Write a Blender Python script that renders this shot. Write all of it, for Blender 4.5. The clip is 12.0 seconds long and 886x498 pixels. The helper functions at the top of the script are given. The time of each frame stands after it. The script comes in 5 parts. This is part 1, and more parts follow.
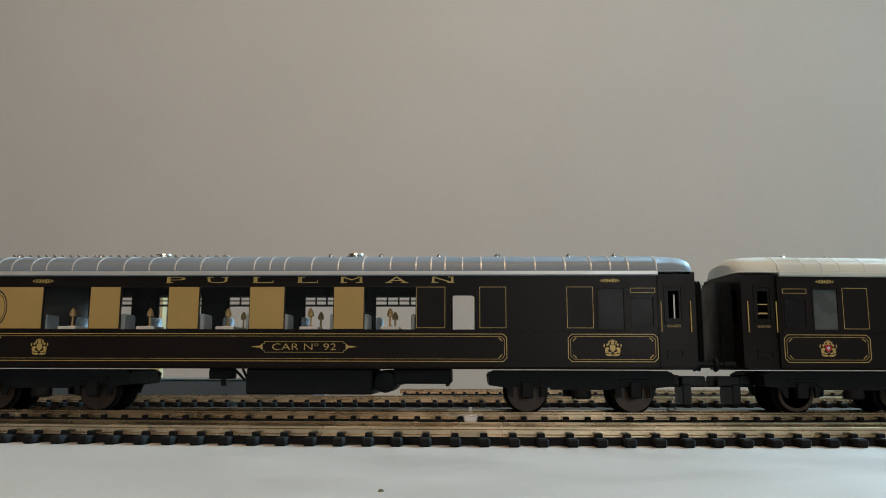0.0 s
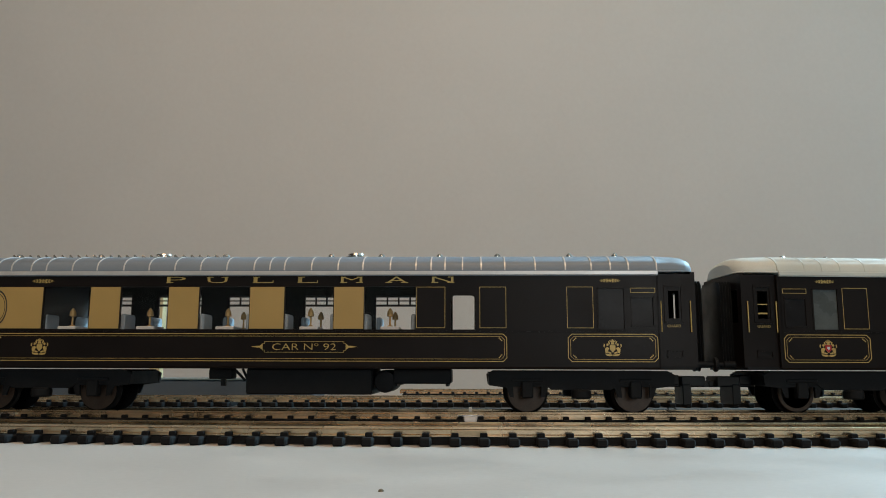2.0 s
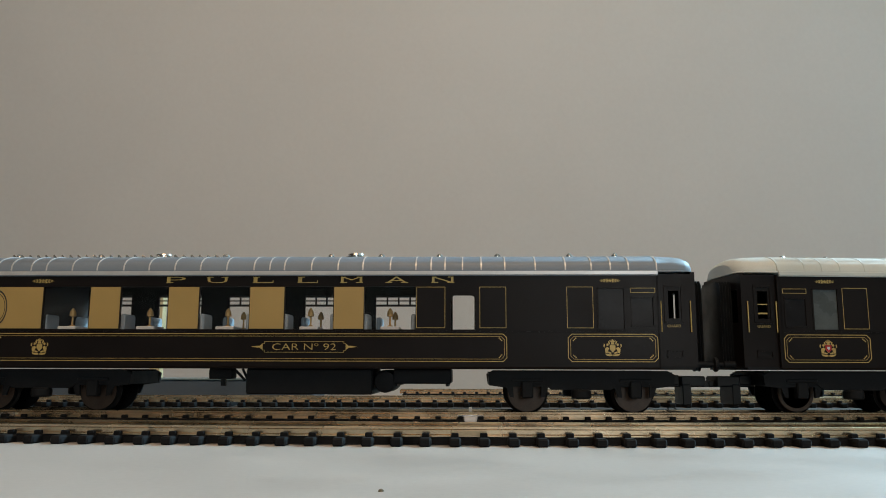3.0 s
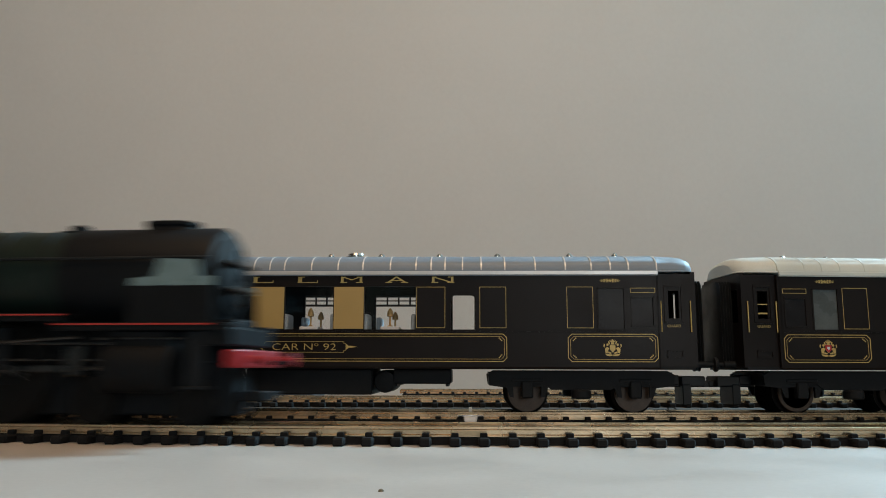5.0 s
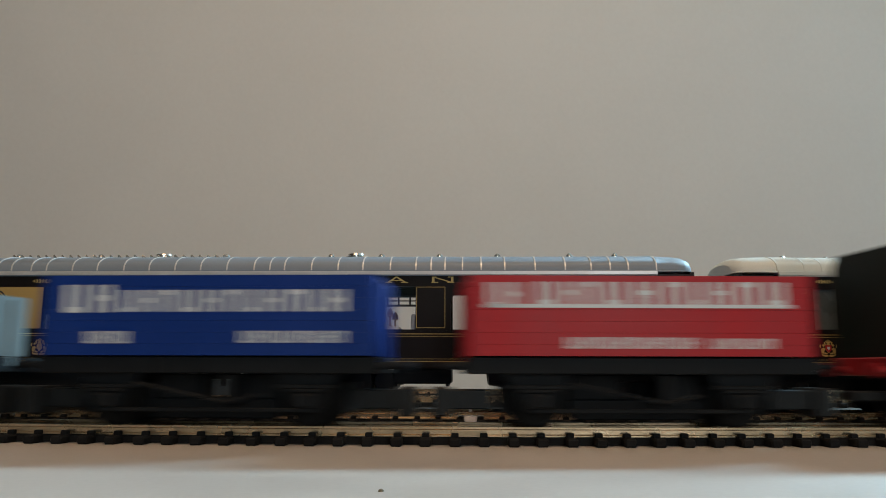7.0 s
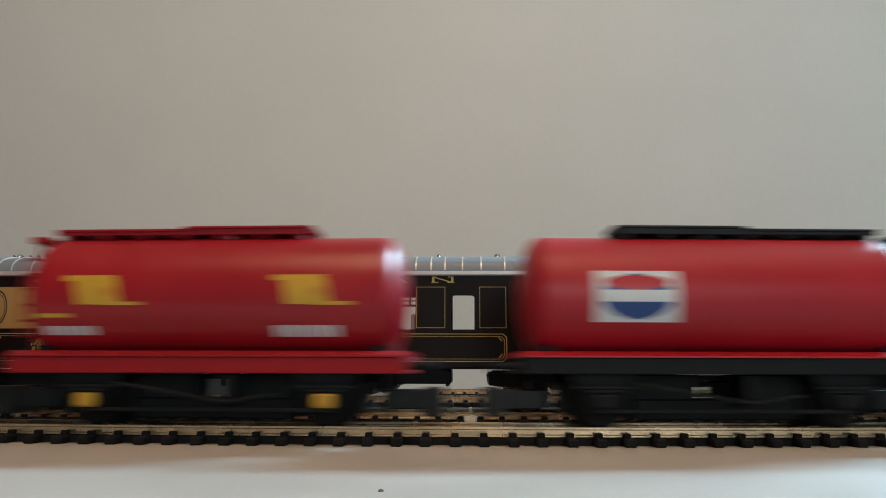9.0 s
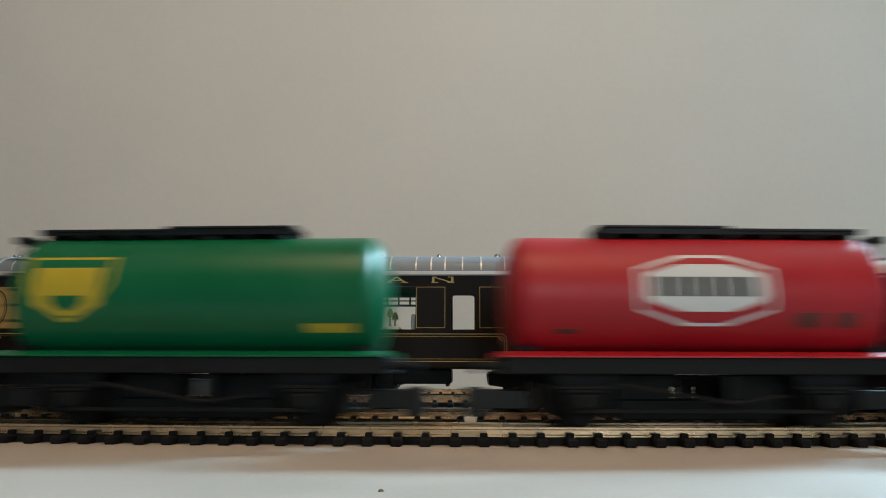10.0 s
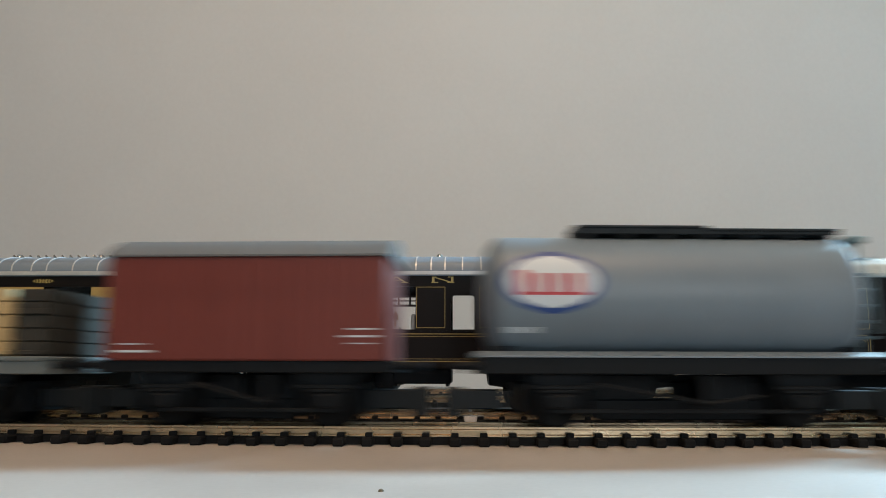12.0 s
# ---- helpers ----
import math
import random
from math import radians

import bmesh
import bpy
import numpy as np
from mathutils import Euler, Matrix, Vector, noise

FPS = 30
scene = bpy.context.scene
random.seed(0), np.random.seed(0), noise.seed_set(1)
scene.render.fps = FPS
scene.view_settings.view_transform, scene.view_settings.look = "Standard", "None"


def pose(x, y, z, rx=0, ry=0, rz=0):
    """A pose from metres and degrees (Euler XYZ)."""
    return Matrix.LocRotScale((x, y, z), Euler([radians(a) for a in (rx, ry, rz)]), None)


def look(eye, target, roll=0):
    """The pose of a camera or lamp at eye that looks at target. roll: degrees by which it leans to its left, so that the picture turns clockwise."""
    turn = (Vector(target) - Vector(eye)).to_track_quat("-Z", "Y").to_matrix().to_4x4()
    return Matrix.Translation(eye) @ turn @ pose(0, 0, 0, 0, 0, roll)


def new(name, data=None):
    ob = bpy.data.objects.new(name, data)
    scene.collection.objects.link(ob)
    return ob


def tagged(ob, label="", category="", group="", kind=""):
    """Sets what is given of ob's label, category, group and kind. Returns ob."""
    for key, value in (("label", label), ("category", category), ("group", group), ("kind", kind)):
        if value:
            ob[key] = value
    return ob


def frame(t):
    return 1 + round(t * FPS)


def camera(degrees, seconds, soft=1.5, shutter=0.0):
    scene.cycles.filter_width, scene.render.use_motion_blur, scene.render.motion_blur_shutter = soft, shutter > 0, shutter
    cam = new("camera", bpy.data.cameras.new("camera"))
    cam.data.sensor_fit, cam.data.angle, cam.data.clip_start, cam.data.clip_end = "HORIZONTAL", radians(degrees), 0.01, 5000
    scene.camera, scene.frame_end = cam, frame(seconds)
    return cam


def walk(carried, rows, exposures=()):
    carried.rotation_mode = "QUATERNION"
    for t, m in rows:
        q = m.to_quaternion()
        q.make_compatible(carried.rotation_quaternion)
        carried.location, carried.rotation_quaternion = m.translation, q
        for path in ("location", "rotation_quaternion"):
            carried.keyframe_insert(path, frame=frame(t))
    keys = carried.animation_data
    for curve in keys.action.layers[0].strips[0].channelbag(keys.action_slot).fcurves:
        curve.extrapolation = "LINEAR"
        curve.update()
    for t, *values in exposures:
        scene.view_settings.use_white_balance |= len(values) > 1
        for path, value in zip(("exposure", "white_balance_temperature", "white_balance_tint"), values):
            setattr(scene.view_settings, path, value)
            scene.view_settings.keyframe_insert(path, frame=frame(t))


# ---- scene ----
cam = camera(59.63, 12.0, soft=0.95, shutter=0.75)
EYE = pose(0, 0, 0.01977, 90 + 8.67, -0.155, 0)
walk(cam, [(0, EYE), (12, EYE)],
     exposures=[(0, -0.06, 6600, 10), (4.7, -0.06, 6600, 10), (5.0, -0.03, 6580, 10), (5.5, 0.18, 6500, 9), (6.0, 0.32, 6450, 9), (6.5, 0.28, 6450, 9), (7.0, -0.06, 6650, 10), (7.5, -0.09, 6620, 8),
                (9.3, 0.16, 6500, 9), (10.0, 0.13, 6500, 8), (10.5, 0.11, 6500, 7), (11.0, 0.18, 6450, 8), (11.5, 0.26, 6300, 8), (12, 0.28, 6300, 10)])

# ---- light: a cool high window beyond the tracks, a warm lamp behind the camera ----
world = bpy.data.worlds.new("world")
world.use_nodes = True
scene.world = world
wn = world.node_tree
sky = wn.nodes.new("ShaderNodeTexSky")
sky.sky_type, sky.sun_disc = "NISHITA", False
sky.sun_elevation, sky.sun_rotation = radians(35), radians(60)
wn.links.new(sky.outputs[0], wn.nodes["Background"].inputs[0])
wn.nodes["Background"].inputs[1].default_value = 0.1


def area_lamp(name, m, w, h, power, colour):
    d = bpy.data.lights.new(name, "AREA")
    d.shape, d.size, d.size_y, d.energy, d.color = "RECTANGLE", w, h, power, colour
    o = new(name, d)
    o.matrix_world = m
    return o


WIN = (1.40, 1.10, 1.00)           # middle of the slot window in the wall
area_lamp("window_daylight", look((WIN[0], 1.125, WIN[2]), (WIN[0], 0.0, WIN[2])), 0.90, 0.20, 130.0, (0.47, 0.80, 1.0))
# a pale window far behind the camera, whose light shows in the rails and on the tanks
area_lamp("rear_daylight", look((0.62, -2.385, 0.62), (0.62, 0.0, 0.62)), 0.76, 0.94, 9.5, (0.95, 0.97, 0.95))
LAMP = (0.0, -0.12, 0.82)
bulb = bpy.data.lights.new("ceiling_bulb", "POINT")
bulb.energy, bulb.color, bulb.shadow_soft_size = 15.6, (1.0, 0.64, 0.375), 0.28
new("ceiling_bulb", bulb).location = LAMP


# ---- materials ----
def mat(name, colour, rough=0.5, metal=0.0, size=0.004, vary=0.12, bump=0.05, fine=0.0006, spec=0.5, pieces=False, coat=0.0):
    """Paint, plastic or metal: two scales of variation in colour and roughness, fine relief."""
    m = bpy.data.materials.new(name)
    m.use_nodes = True
    t = m.node_tree
    n, l = t.nodes, t.links
    p = n["Principled BSDF"]
    co = n.new("ShaderNodeTexCoord")
    big, small = n.new("ShaderNodeTexNoise"), n.new("ShaderNodeTexNoise")
    big.inputs["Scale"].default_value, small.inputs["Scale"].default_value = 1 / size, 1 / fine
    big.inputs["Detail"].default_value, small.inputs["Detail"].default_value = 3, 2
    l.new(co.outputs["Object"], big.inputs["Vector"])
    l.new(co.outputs["Object"], small.inputs["Vector"])
    mixn = n.new("ShaderNodeMath")
    mixn.operation = "MULTIPLY_ADD"
    l.new(small.outputs[0], mixn.inputs[0])
    mixn.inputs[1].default_value = 0.4
    l.new(big.outputs[0], mixn.inputs[2])
    ramp = n.new("ShaderNodeMapRange")
    ramp.inputs[1].default_value, ramp.inputs[2].default_value = 0.45, 0.95
    ramp.inputs[3].default_value, ramp.inputs[4].default_value = 1 - vary, 1 + vary
    l.new(mixn.outputs[0], ramp.inputs[0])
    last = ramp.outputs[0]
    if pieces:
        info = n.new("ShaderNodeObjectInfo")
        r2 = n.new("ShaderNodeMapRange")
        r2.inputs[3].default_value, r2.inputs[4].default_value = 0.8, 1.2
        l.new(info.outputs["Random"], r2.inputs[0])
        mu = n.new("ShaderNodeMath")
        mu.operation = "MULTIPLY"
        l.new(last, mu.inputs[0])
        l.new(r2.outputs[0], mu.inputs[1])
        last = mu.outputs[0]
    mul = n.new("ShaderNodeVectorMath")
    mul.operation = "SCALE"
    mul.inputs[0].default_value = colour
    l.new(last, mul.inputs["Scale"])
    l.new(mul.outputs[0], p.inputs["Base Color"])
    rr = n.new("ShaderNodeMapRange")
    rr.inputs[1].default_value, rr.inputs[2].default_value = 0.35, 0.7
    rr.inputs[3].default_value, rr.inputs[4].default_value = max(0.03, rough - 0.07), min(1, rough + 0.07)
    l.new(big.outputs[0], rr.inputs[0])
    l.new(rr.outputs[0], p.inputs["Roughness"])
    p.inputs["Metallic"].default_value = metal
    p.inputs["Specular IOR Level"].default_value = spec
    p.inputs["Coat Weight"].default_value = coat
    b = n.new("ShaderNodeBump")
    b.inputs["Strength"].default_value, b.inputs["Distance"].default_value = bump, 0.0003
    l.new(small.outputs[0], b.inputs["Height"])
    l.new(b.outputs[0], p.inputs["Normal"])
    return m


def glass_mat(name, colour=(1, 1, 1), rough=0.02):
    m = bpy.data.materials.new(name)
    m.use_nodes = True
    t = m.node_tree
    out = t.nodes["Material Output"]
    clear, gloss, mix = (t.nodes.new("ShaderNodeBsdf" + k) for k in ("Transparent", "Glossy", "Transparent"))
    mix = t.nodes.new("ShaderNodeMixShader")
    fr = t.nodes.new("ShaderNodeFresnel")
    fr.inputs[0].default_value = 1.3
    clear.inputs[0].default_value = (*colour, 1)
    gloss.inputs["Roughness"].default_value = rough
    t.links.new(fr.outputs[0], mix.inputs[0])
    t.links.new(clear.outputs[0], mix.inputs[1])
    t.links.new(gloss.outputs[0], mix.inputs[2])
    t.links.new(mix.outputs[0], out.inputs[0])
    return m


WALL = mat("wall_paint", (0.81, 0.825, 0.84), 0.85, size=0.25, vary=0.03, bump=0.08, fine=0.006)
# kept dark so that the unseen walls and ceiling bounce little light
ROOM = mat("dim_room_paint", (0.30, 0.26, 0.22), 0.9, size=0.4, vary=0.05, bump=0.1, fine=0.01)
BOARD = mat("baseboard_paint", (0.405, 0.374, 0.348), 0.5, size=0.03, vary=0.07, bump=0.12, fine=0.0015)
CARPET = mat("carpet", (0.10, 0.08, 0.065), 0.95, size=0.1, vary=0.2, bump=0.5, fine=0.004)
NICKEL = mat("nickel_silver", (0.56, 0.44, 0.30), 0.27, 0.92, size=0.012, vary=0.2, bump=0.06, fine=0.0008)
NICKEL_WEB = mat("tarnished_rail", (0.40, 0.31, 0.20), 0.45, 0.85, size=0.01, vary=0.25, bump=0.1, fine=0.0008)
SLEEPER = mat("sleeper_plastic", (0.0085, 0.0092, 0.0105), 0.75, spec=0.14, size=0.004, vary=0.25, bump=0.15, pieces=True)
BLACK = mat("black_plastic", (0.0088, 0.0115, 0.0138), 0.5, spec=0.26, size=0.005, vary=0.25, bump=0.1)
FRAME = mat("underframe_black", (0.0092, 0.0112, 0.0138), 0.6, spec=0.13, size=0.006, vary=0.25, bump=0.08)
UMBER = mat("umber_paint", (0.0104, 0.0084, 0.0084), 0.36, spec=0.12, size=0.02, vary=0.15, bump=0.03, fine=0.0004)
CREAM = mat("cream_paint", (0.4092, 0.2838, 0.099), 0.4, size=0.02, vary=0.06, bump=0.03, fine=0.0004)
GOLD = mat("gold_print", (0.52, 0.39, 0.13), 0.42, 0.12, size=0.004, vary=0.2)
SILVER = mat("silver_roof_paint", (0.20, 0.25, 0.31), 0.58, 0.1, size=0.02, vary=0.08, bump=0.04, spec=0.35)
# brighter copy of the roof silver; the ribs' highlights are in its colour
SILVER_RIB = mat("highlit_roof_silver", (0.62, 0.63, 0.64), 0.35, 0.35, size=0.01, vary=0.08)
WHITEROOF = mat("white_roof_paint", (0.57, 0.62, 0.60), 0.45, size=0.02, vary=0.07, bump=0.04)
CHROME = mat("bright_metal", (0.75, 0.75, 0.74), 0.2, 1.0, size=0.006, vary=0.1)
STEEL = mat("worn_steel", (0.085, 0.085, 0.086), 0.3, 1.0, size=0.005, vary=0.2)
WHEEL = mat("dark_wheel", (0.0062, 0.0064, 0.0068), 0.6, spec=0.12, size=0.004, vary=0.3)
BRASS = mat("lamp_brass", (0.58, 0.36, 0.14), 0.4, 0.15, size=0.003, vary=0.2)
WHITE = mat("white_plastic", (0.72, 0.73, 0.74), 0.45, size=0.006, vary=0.06)
SEAT = mat("pale_blue_seat", (0.40, 0.46, 0.52), 0.6, size=0.006, vary=0.15)
INSIDE = mat("dark_interior", (0.0231, 0.0198, 0.0198), 0.6, size=0.01, vary=0.2)
CABGREEN = mat("matt_locomotive_green", (0.0072, 0.0150, 0.0120), 0.5, spec=0.25, size=0.02, vary=0.14, bump=0.03)
GREEN = mat("locomotive_green", (0.0068, 0.0152, 0.0125), 0.23, spec=0.45, size=0.02, vary=0.14, bump=0.03)
SMOKEBOX = mat("smokebox_black", (0.0046, 0.0057, 0.0072), 0.6, spec=0.14, size=0.008, vary=0.25)
LOCORED = mat("lining_red", (0.396, 0.033, 0.0264), 0.45, size=0.005, vary=0.12)
CABRED = mat("dull_lining_red", (0.1848, 0.033, 0.0231), 0.5, size=0.005, vary=0.12)
BUFFRED = mat("buffer_beam_red", (0.2772, 0.0132, 0.01848), 0.4, size=0.006, vary=0.12)
# block edge, pale ladders, and the sheen painted above the smoke deflectors
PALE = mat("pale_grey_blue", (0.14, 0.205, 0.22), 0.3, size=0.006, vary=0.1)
COAL = mat("coal", (0.008, 0.008, 0.009), 0.8, spec=0.1, size=0.002, vary=0.4, bump=0.6, fine=0.0008)
WRED = mat("wagon_red", (0.36, 0.0080, 0.014), 0.42, size=0.015, vary=0.1, spec=0.3)
WBLUE = mat("wagon_blue", (0.0030, 0.028, 0.195), 0.42, size=0.015, vary=0.1, spec=0.25)
WGREY = mat("wagon_grey", (0.135, 0.155, 0.158), 0.5, size=0.01, vary=0.1)
PGREY = mat("plank_grey", (0.115, 0.13, 0.13), 0.55, size=0.008, vary=0.14)
TRED = mat("tank_red", (0.35, 0.0075, 0.018), 0.44, size=0.02, vary=0.08, spec=0.38)
TCRIM = mat("tank_crimson", (0.31, 0.0078, 0.016), 0.36, size=0.02, vary=0.08, spec=0.42)
TCFRAME = mat("crimson_frame", (0.28, 0.008, 0.015), 0.6, size=0.02, vary=0.08, spec=0.25)
CORK = mat("dark_underlay", (0.05, 0.045, 0.04), 0.9, size=0.006, vary=0.3, bump=0.4)
TGREEN = mat("tank_green", (0.002, 0.112, 0.046), 0.36, size=0.02, vary=0.08, spec=0.3)
TBLACK = mat("tank_black", (0.0055, 0.0080, 0.0100), 0.27, spec=0.28, size=0.02, vary=0.2)
TGREY = mat("tank_grey", (0.168, 0.210, 0.252), 0.42, 0.0, size=0.02, vary=0.07)
YELLOW = mat("yellow_print", (0.528, 0.3168, 0.033), 0.4, size=0.006, vary=0.06)
SHIELD = mat("shield_yellow", (0.40, 0.33, 0.03), 0.5, size=0.006, vary=0.06, spec=0.3)
ORANGE = mat("orange_print", (0.5148, 0.2376, 0.033), 0.4, size=0.006, vary=0.06)
RPRINT = mat("red_print", (0.4092, 0.0132, 0.0198), 0.4, size=0.006, vary=0.06)
BPRINT = mat("blue_print", (0.0066, 0.0462, 0.2112), 0.4, size=0.006, vary=0.06)
WPRINT = mat("white_print", (0.58, 0.64, 0.69), 0.45, size=0.006, vary=0.06)
KPRINT = mat("black_print", (0.02, 0.02, 0.02), 0.45, size=0.006, vary=0.1)
BAUX = mat("bauxite_brown", (0.1584, 0.0297, 0.02112), 0.55, size=0.012, vary=0.1)
CRATE = mat("crate_wood", (0.55, 0.40, 0.20), 0.65, size=0.006, vary=0.15, bump=0.25)
TARP = mat("dark_tarpaulin", (0.030, 0.027, 0.021), 0.7, size=0.006, vary=0.2)
BLOCK = mat("slate_blue_card", (0.075, 0.105, 0.145), 0.5, size=0.02, vary=0.12)
POST = mat("cream_wood", (0.62, 0.52, 0.30), 0.55, size=0.01, vary=0.08)
PANE = glass_mat("clear_glazing")
SMOKED = mat("dark_glazing", (0.014, 0.014, 0.016), 0.25, size=0.006, vary=0.2, bump=0.0, spec=0.1)
DULLPANE = mat("pale_glazing", (0.075, 0.09, 0.095), 0.3, size=0.006, vary=0.25, bump=0.0, spec=0.25)
EMBLEM = mat("emblem_gold", (0.33, 0.2112, 0.033), 0.45, size=0.003, vary=0.15)
LAMPGLASS = bpy.data.materials.new("glowing_shade")
LAMPGLASS.use_nodes = True
LAMPGLASS.node_tree.nodes["Principled BSDF"].inputs["Emission Color"].default_value = (1, 0.74, 0.47, 1)
LAMPGLASS.node_tree.nodes["Principled BSDF"].inputs["Emission Strength"].default_value = 3


# ---- mesh helpers, in millimetres ----
class Shape:
    """Collects boxes, rods, prisms and lathed forms, in millimetres."""

    def __init__(self):
        self.v, self.f = [], []

    def add(self, verts, faces):
        k = len(self.v)
        self.v += [tuple(p) for p in verts]
        self.f += [[i + k for i in f] for f in faces]
        return self

    def box(self, x0, x1, y0, y1, z0, z1, c=0.0):
        if c <= 0:
            return self.prism([(y0, z0), (y1, z0), (y1, z1), (y0, z1)], x0, x1)
        prof = [(y0 + c, z0), (y1 - c, z0), (y1, z0 + c), (y1, z1 - c), (y1 - c, z1), (y0 + c, z1), (y0, z1 - c), (y0, z0 + c)]
        small = [(y0 + 2 * c, z0 + c), (y1 - 2 * c, z0 + c), (y1 - c, z0 + 2 * c), (y1 - c, z1 - 2 * c), (y1 - 2 * c, z1 - c), (y0 + 2 * c, z1 - c), (y0 + c, z1 - 2 * c), (y0 + c, z0 + 2 * c)]
        return self.loft([(x0, small), (x0 + c, prof), (x1 - c, prof), (x1, small)])

    def loft(self, rings):
        """Closed (y, z) outlines at several x, joined and capped."""
        n, verts, faces = len(rings[0][1]), [], []
        for x, prof in rings:
            verts += [(x, y, z) for y, z in prof]
        for r in range(len(rings) - 1):
            for i in range(n):
                j = (i + 1) % n
                faces.append([r * n + i, r * n + j, (r + 1) * n + j, (r + 1) * n + i])
        faces += [list(range(n))[::-1], [(len(rings) - 1) * n + i for i in range(n)]]
        return self.add(verts, faces)

    def prism(self, prof, x0, x1):
        return self.loft([(x0, prof), (x1, prof)])

    def slab(self, prof, y0, y1):
        """An outline in (x, z), thick from y0 to y1."""
        n = len(prof)
        verts = [(x, y0, z) for x, z in prof] + [(x, y1, z) for x, z in prof]
        faces = [[i, (i + 1) % n, n + (i + 1) % n, n + i] for i in range(n)] + [list(range(n))[::-1], list(range(n, 2 * n))]
        return self.add(verts, faces)

    def rod(self, a, b, r, n=10, r2=None):
        a, b = Vector(a), Vector(b)
        d = (b - a).normalized()
        u = d.orthogonal().normalized()
        w = d.cross(u)
        verts = []
        for p, q in ((a, r), (b, r if r2 is None else r2)):
            verts += [p + (u * math.cos(i * math.tau / n) + w * math.sin(i * math.tau / n)) * q for i in range(n)]
        faces = [[i, (i + 1) % n, n + (i + 1) % n, n + i] for i in range(n)] + [list(range(n))[::-1], list(range(n, 2 * n))]
        return self.add(verts, faces)

    def lathe(self, prof, o=(0, 0, 0), axis="z", n=20):
        """(radius, height) pairs turned round an axis through o."""
        verts, faces = [], []
        for r, h in prof:
            for i in range(n):
                c, s = r * math.cos(i * math.tau / n), r * math.sin(i * math.tau / n)
                p = {"z": (c, s, h), "y": (c, h, s), "x": (h, c, s)}[axis]
                verts.append([p[k] + o[k] for k in range(3)])
        for k in range(len(prof) - 1):
            for i in range(n):
                j = (i + 1) % n
                faces.append([k * n + i, k * n + j, (k + 1) * n + j, (k + 1) * n + i])
        faces += [list(range(n))[::-1], [(len(prof) - 1) * n + i for i in range(n)]]
        return self.add(verts, faces)

    def mesh(self, name):
        me = bpy.data.meshes.new(name)
        me.from_pydata([(x / 1000, y / 1000, z / 1000) for x, y, z in self.v], [], self.f)
        bm = bmesh.new()
        bm.from_mesh(me)
        bmesh.ops.recalc_face_normals(bm, faces=bm.faces)
        for f in bm.faces:
            f.smooth = True
        bm.to_mesh(me)
        bm.free()
        me.set_sharp_from_angle(angle=radians(32))
        return me


def part(name, sh, material, parent=None, label="", at=None, kind=""):
    me = sh if isinstance(sh, bpy.types.Mesh) else sh.mesh(name)
    if not me.materials:
        me.materials.append(material)
    o = new(name, me)
    o.parent = parent
    if at is not None:
        o.matrix_basis = at
    return tagged(o, label, kind=kind)


def thing(name, label, category, group="", at=None):
    o = new(name)
    o.empty_display_size = 0.01
    if at is not None:
        o.matrix_basis = at
    return tagged(o, label, category, group)


def mm(x, y, z, rx=0, ry=0, rz=0):
    return pose(x / 1000, y / 1000, z / 1000, rx, ry, rz)


def arc(cy, cz, r, a0, a1, n):
    return [(cy + r * math.cos(radians(a0 + (a1 - a0) * i / n)), cz + r * math.sin(radians(a0 + (a1 - a0) * i / n))) for i in range(n + 1)]


def lettering(name, body, x0, x1, z0, z1, y, material, parent, back=False, depth=0.06, thin=-0.012):
    """Raised letters of the built-in font, fitted to a rectangle of a side that faces -y (or +y)."""
    cu = bpy.data.curves.new(name, "FONT")
    cu.body, cu.extrude, cu.resolution_u, cu.offset = body, 0.02, 3, thin
    tmp = bpy.data.objects.new(name, cu)
    scene.collection.objects.link(tmp)
    bpy.context.view_layer.update()
    me = bpy.data.meshes.new_from_object(tmp.evaluated_get(bpy.context.evaluated_depsgraph_get()))
    bpy.data.objects.remove(tmp)
    c = np.array([v.co for v in me.vertices])
    lo, hi = c.min(0), c.max(0)
    s = -1 if not back else 1
    for v in me.vertices:
        u, w, d = (v.co[0] - lo[0]) / (hi[0] - lo[0]), (v.co[1] - lo[1]) / (hi[1] - lo[1]), (v.co[2] - lo[2]) / (hi[2] - lo[2])
        x = x0 + u * (x1 - x0) if not back else x1 - u * (x1 - x0)
        v.co = (x / 1000, (y + s * d * depth) / 1000, (z0 + w * (z1 - z0)) / 1000)
    me.materials.clear()
    return part(name, me, material, parent)


def frame_lines(sh, x0, x1, z0, z1, y0, y1, w=0.28, notch=0.0):
    """A thin rectangular border, its corners stepped in by notch."""
    k = notch
    sh.box(x0 + k, x1 - k, y0, y1, z1 - w, z1)
    sh.box(x0 + k, x1 - k, y0, y1, z0, z0 + w)
    sh.box(x0, x0 + w, y0, y1, z0 + k, z1 - k)
    sh.box(x1 - w, x1, y0, y1, z0 + k, z1 - k)
    if k:
        for xa, xb in ((x0, x0 + k), (x1 - k, x1)):
            for za, zb in ((z0 + k - w, z0 + k), (z1 - k, z1 - k + w)):
                sh.box(xa, xb, y0, y1, za, zb)
        for xa in (x0 + k - w, x1 - k):
            for za, zb in ((z0, z0 + k), (z1 - k, z1)):
                sh.box(xa, xa + w, y0, y1, za, zb)
    return sh


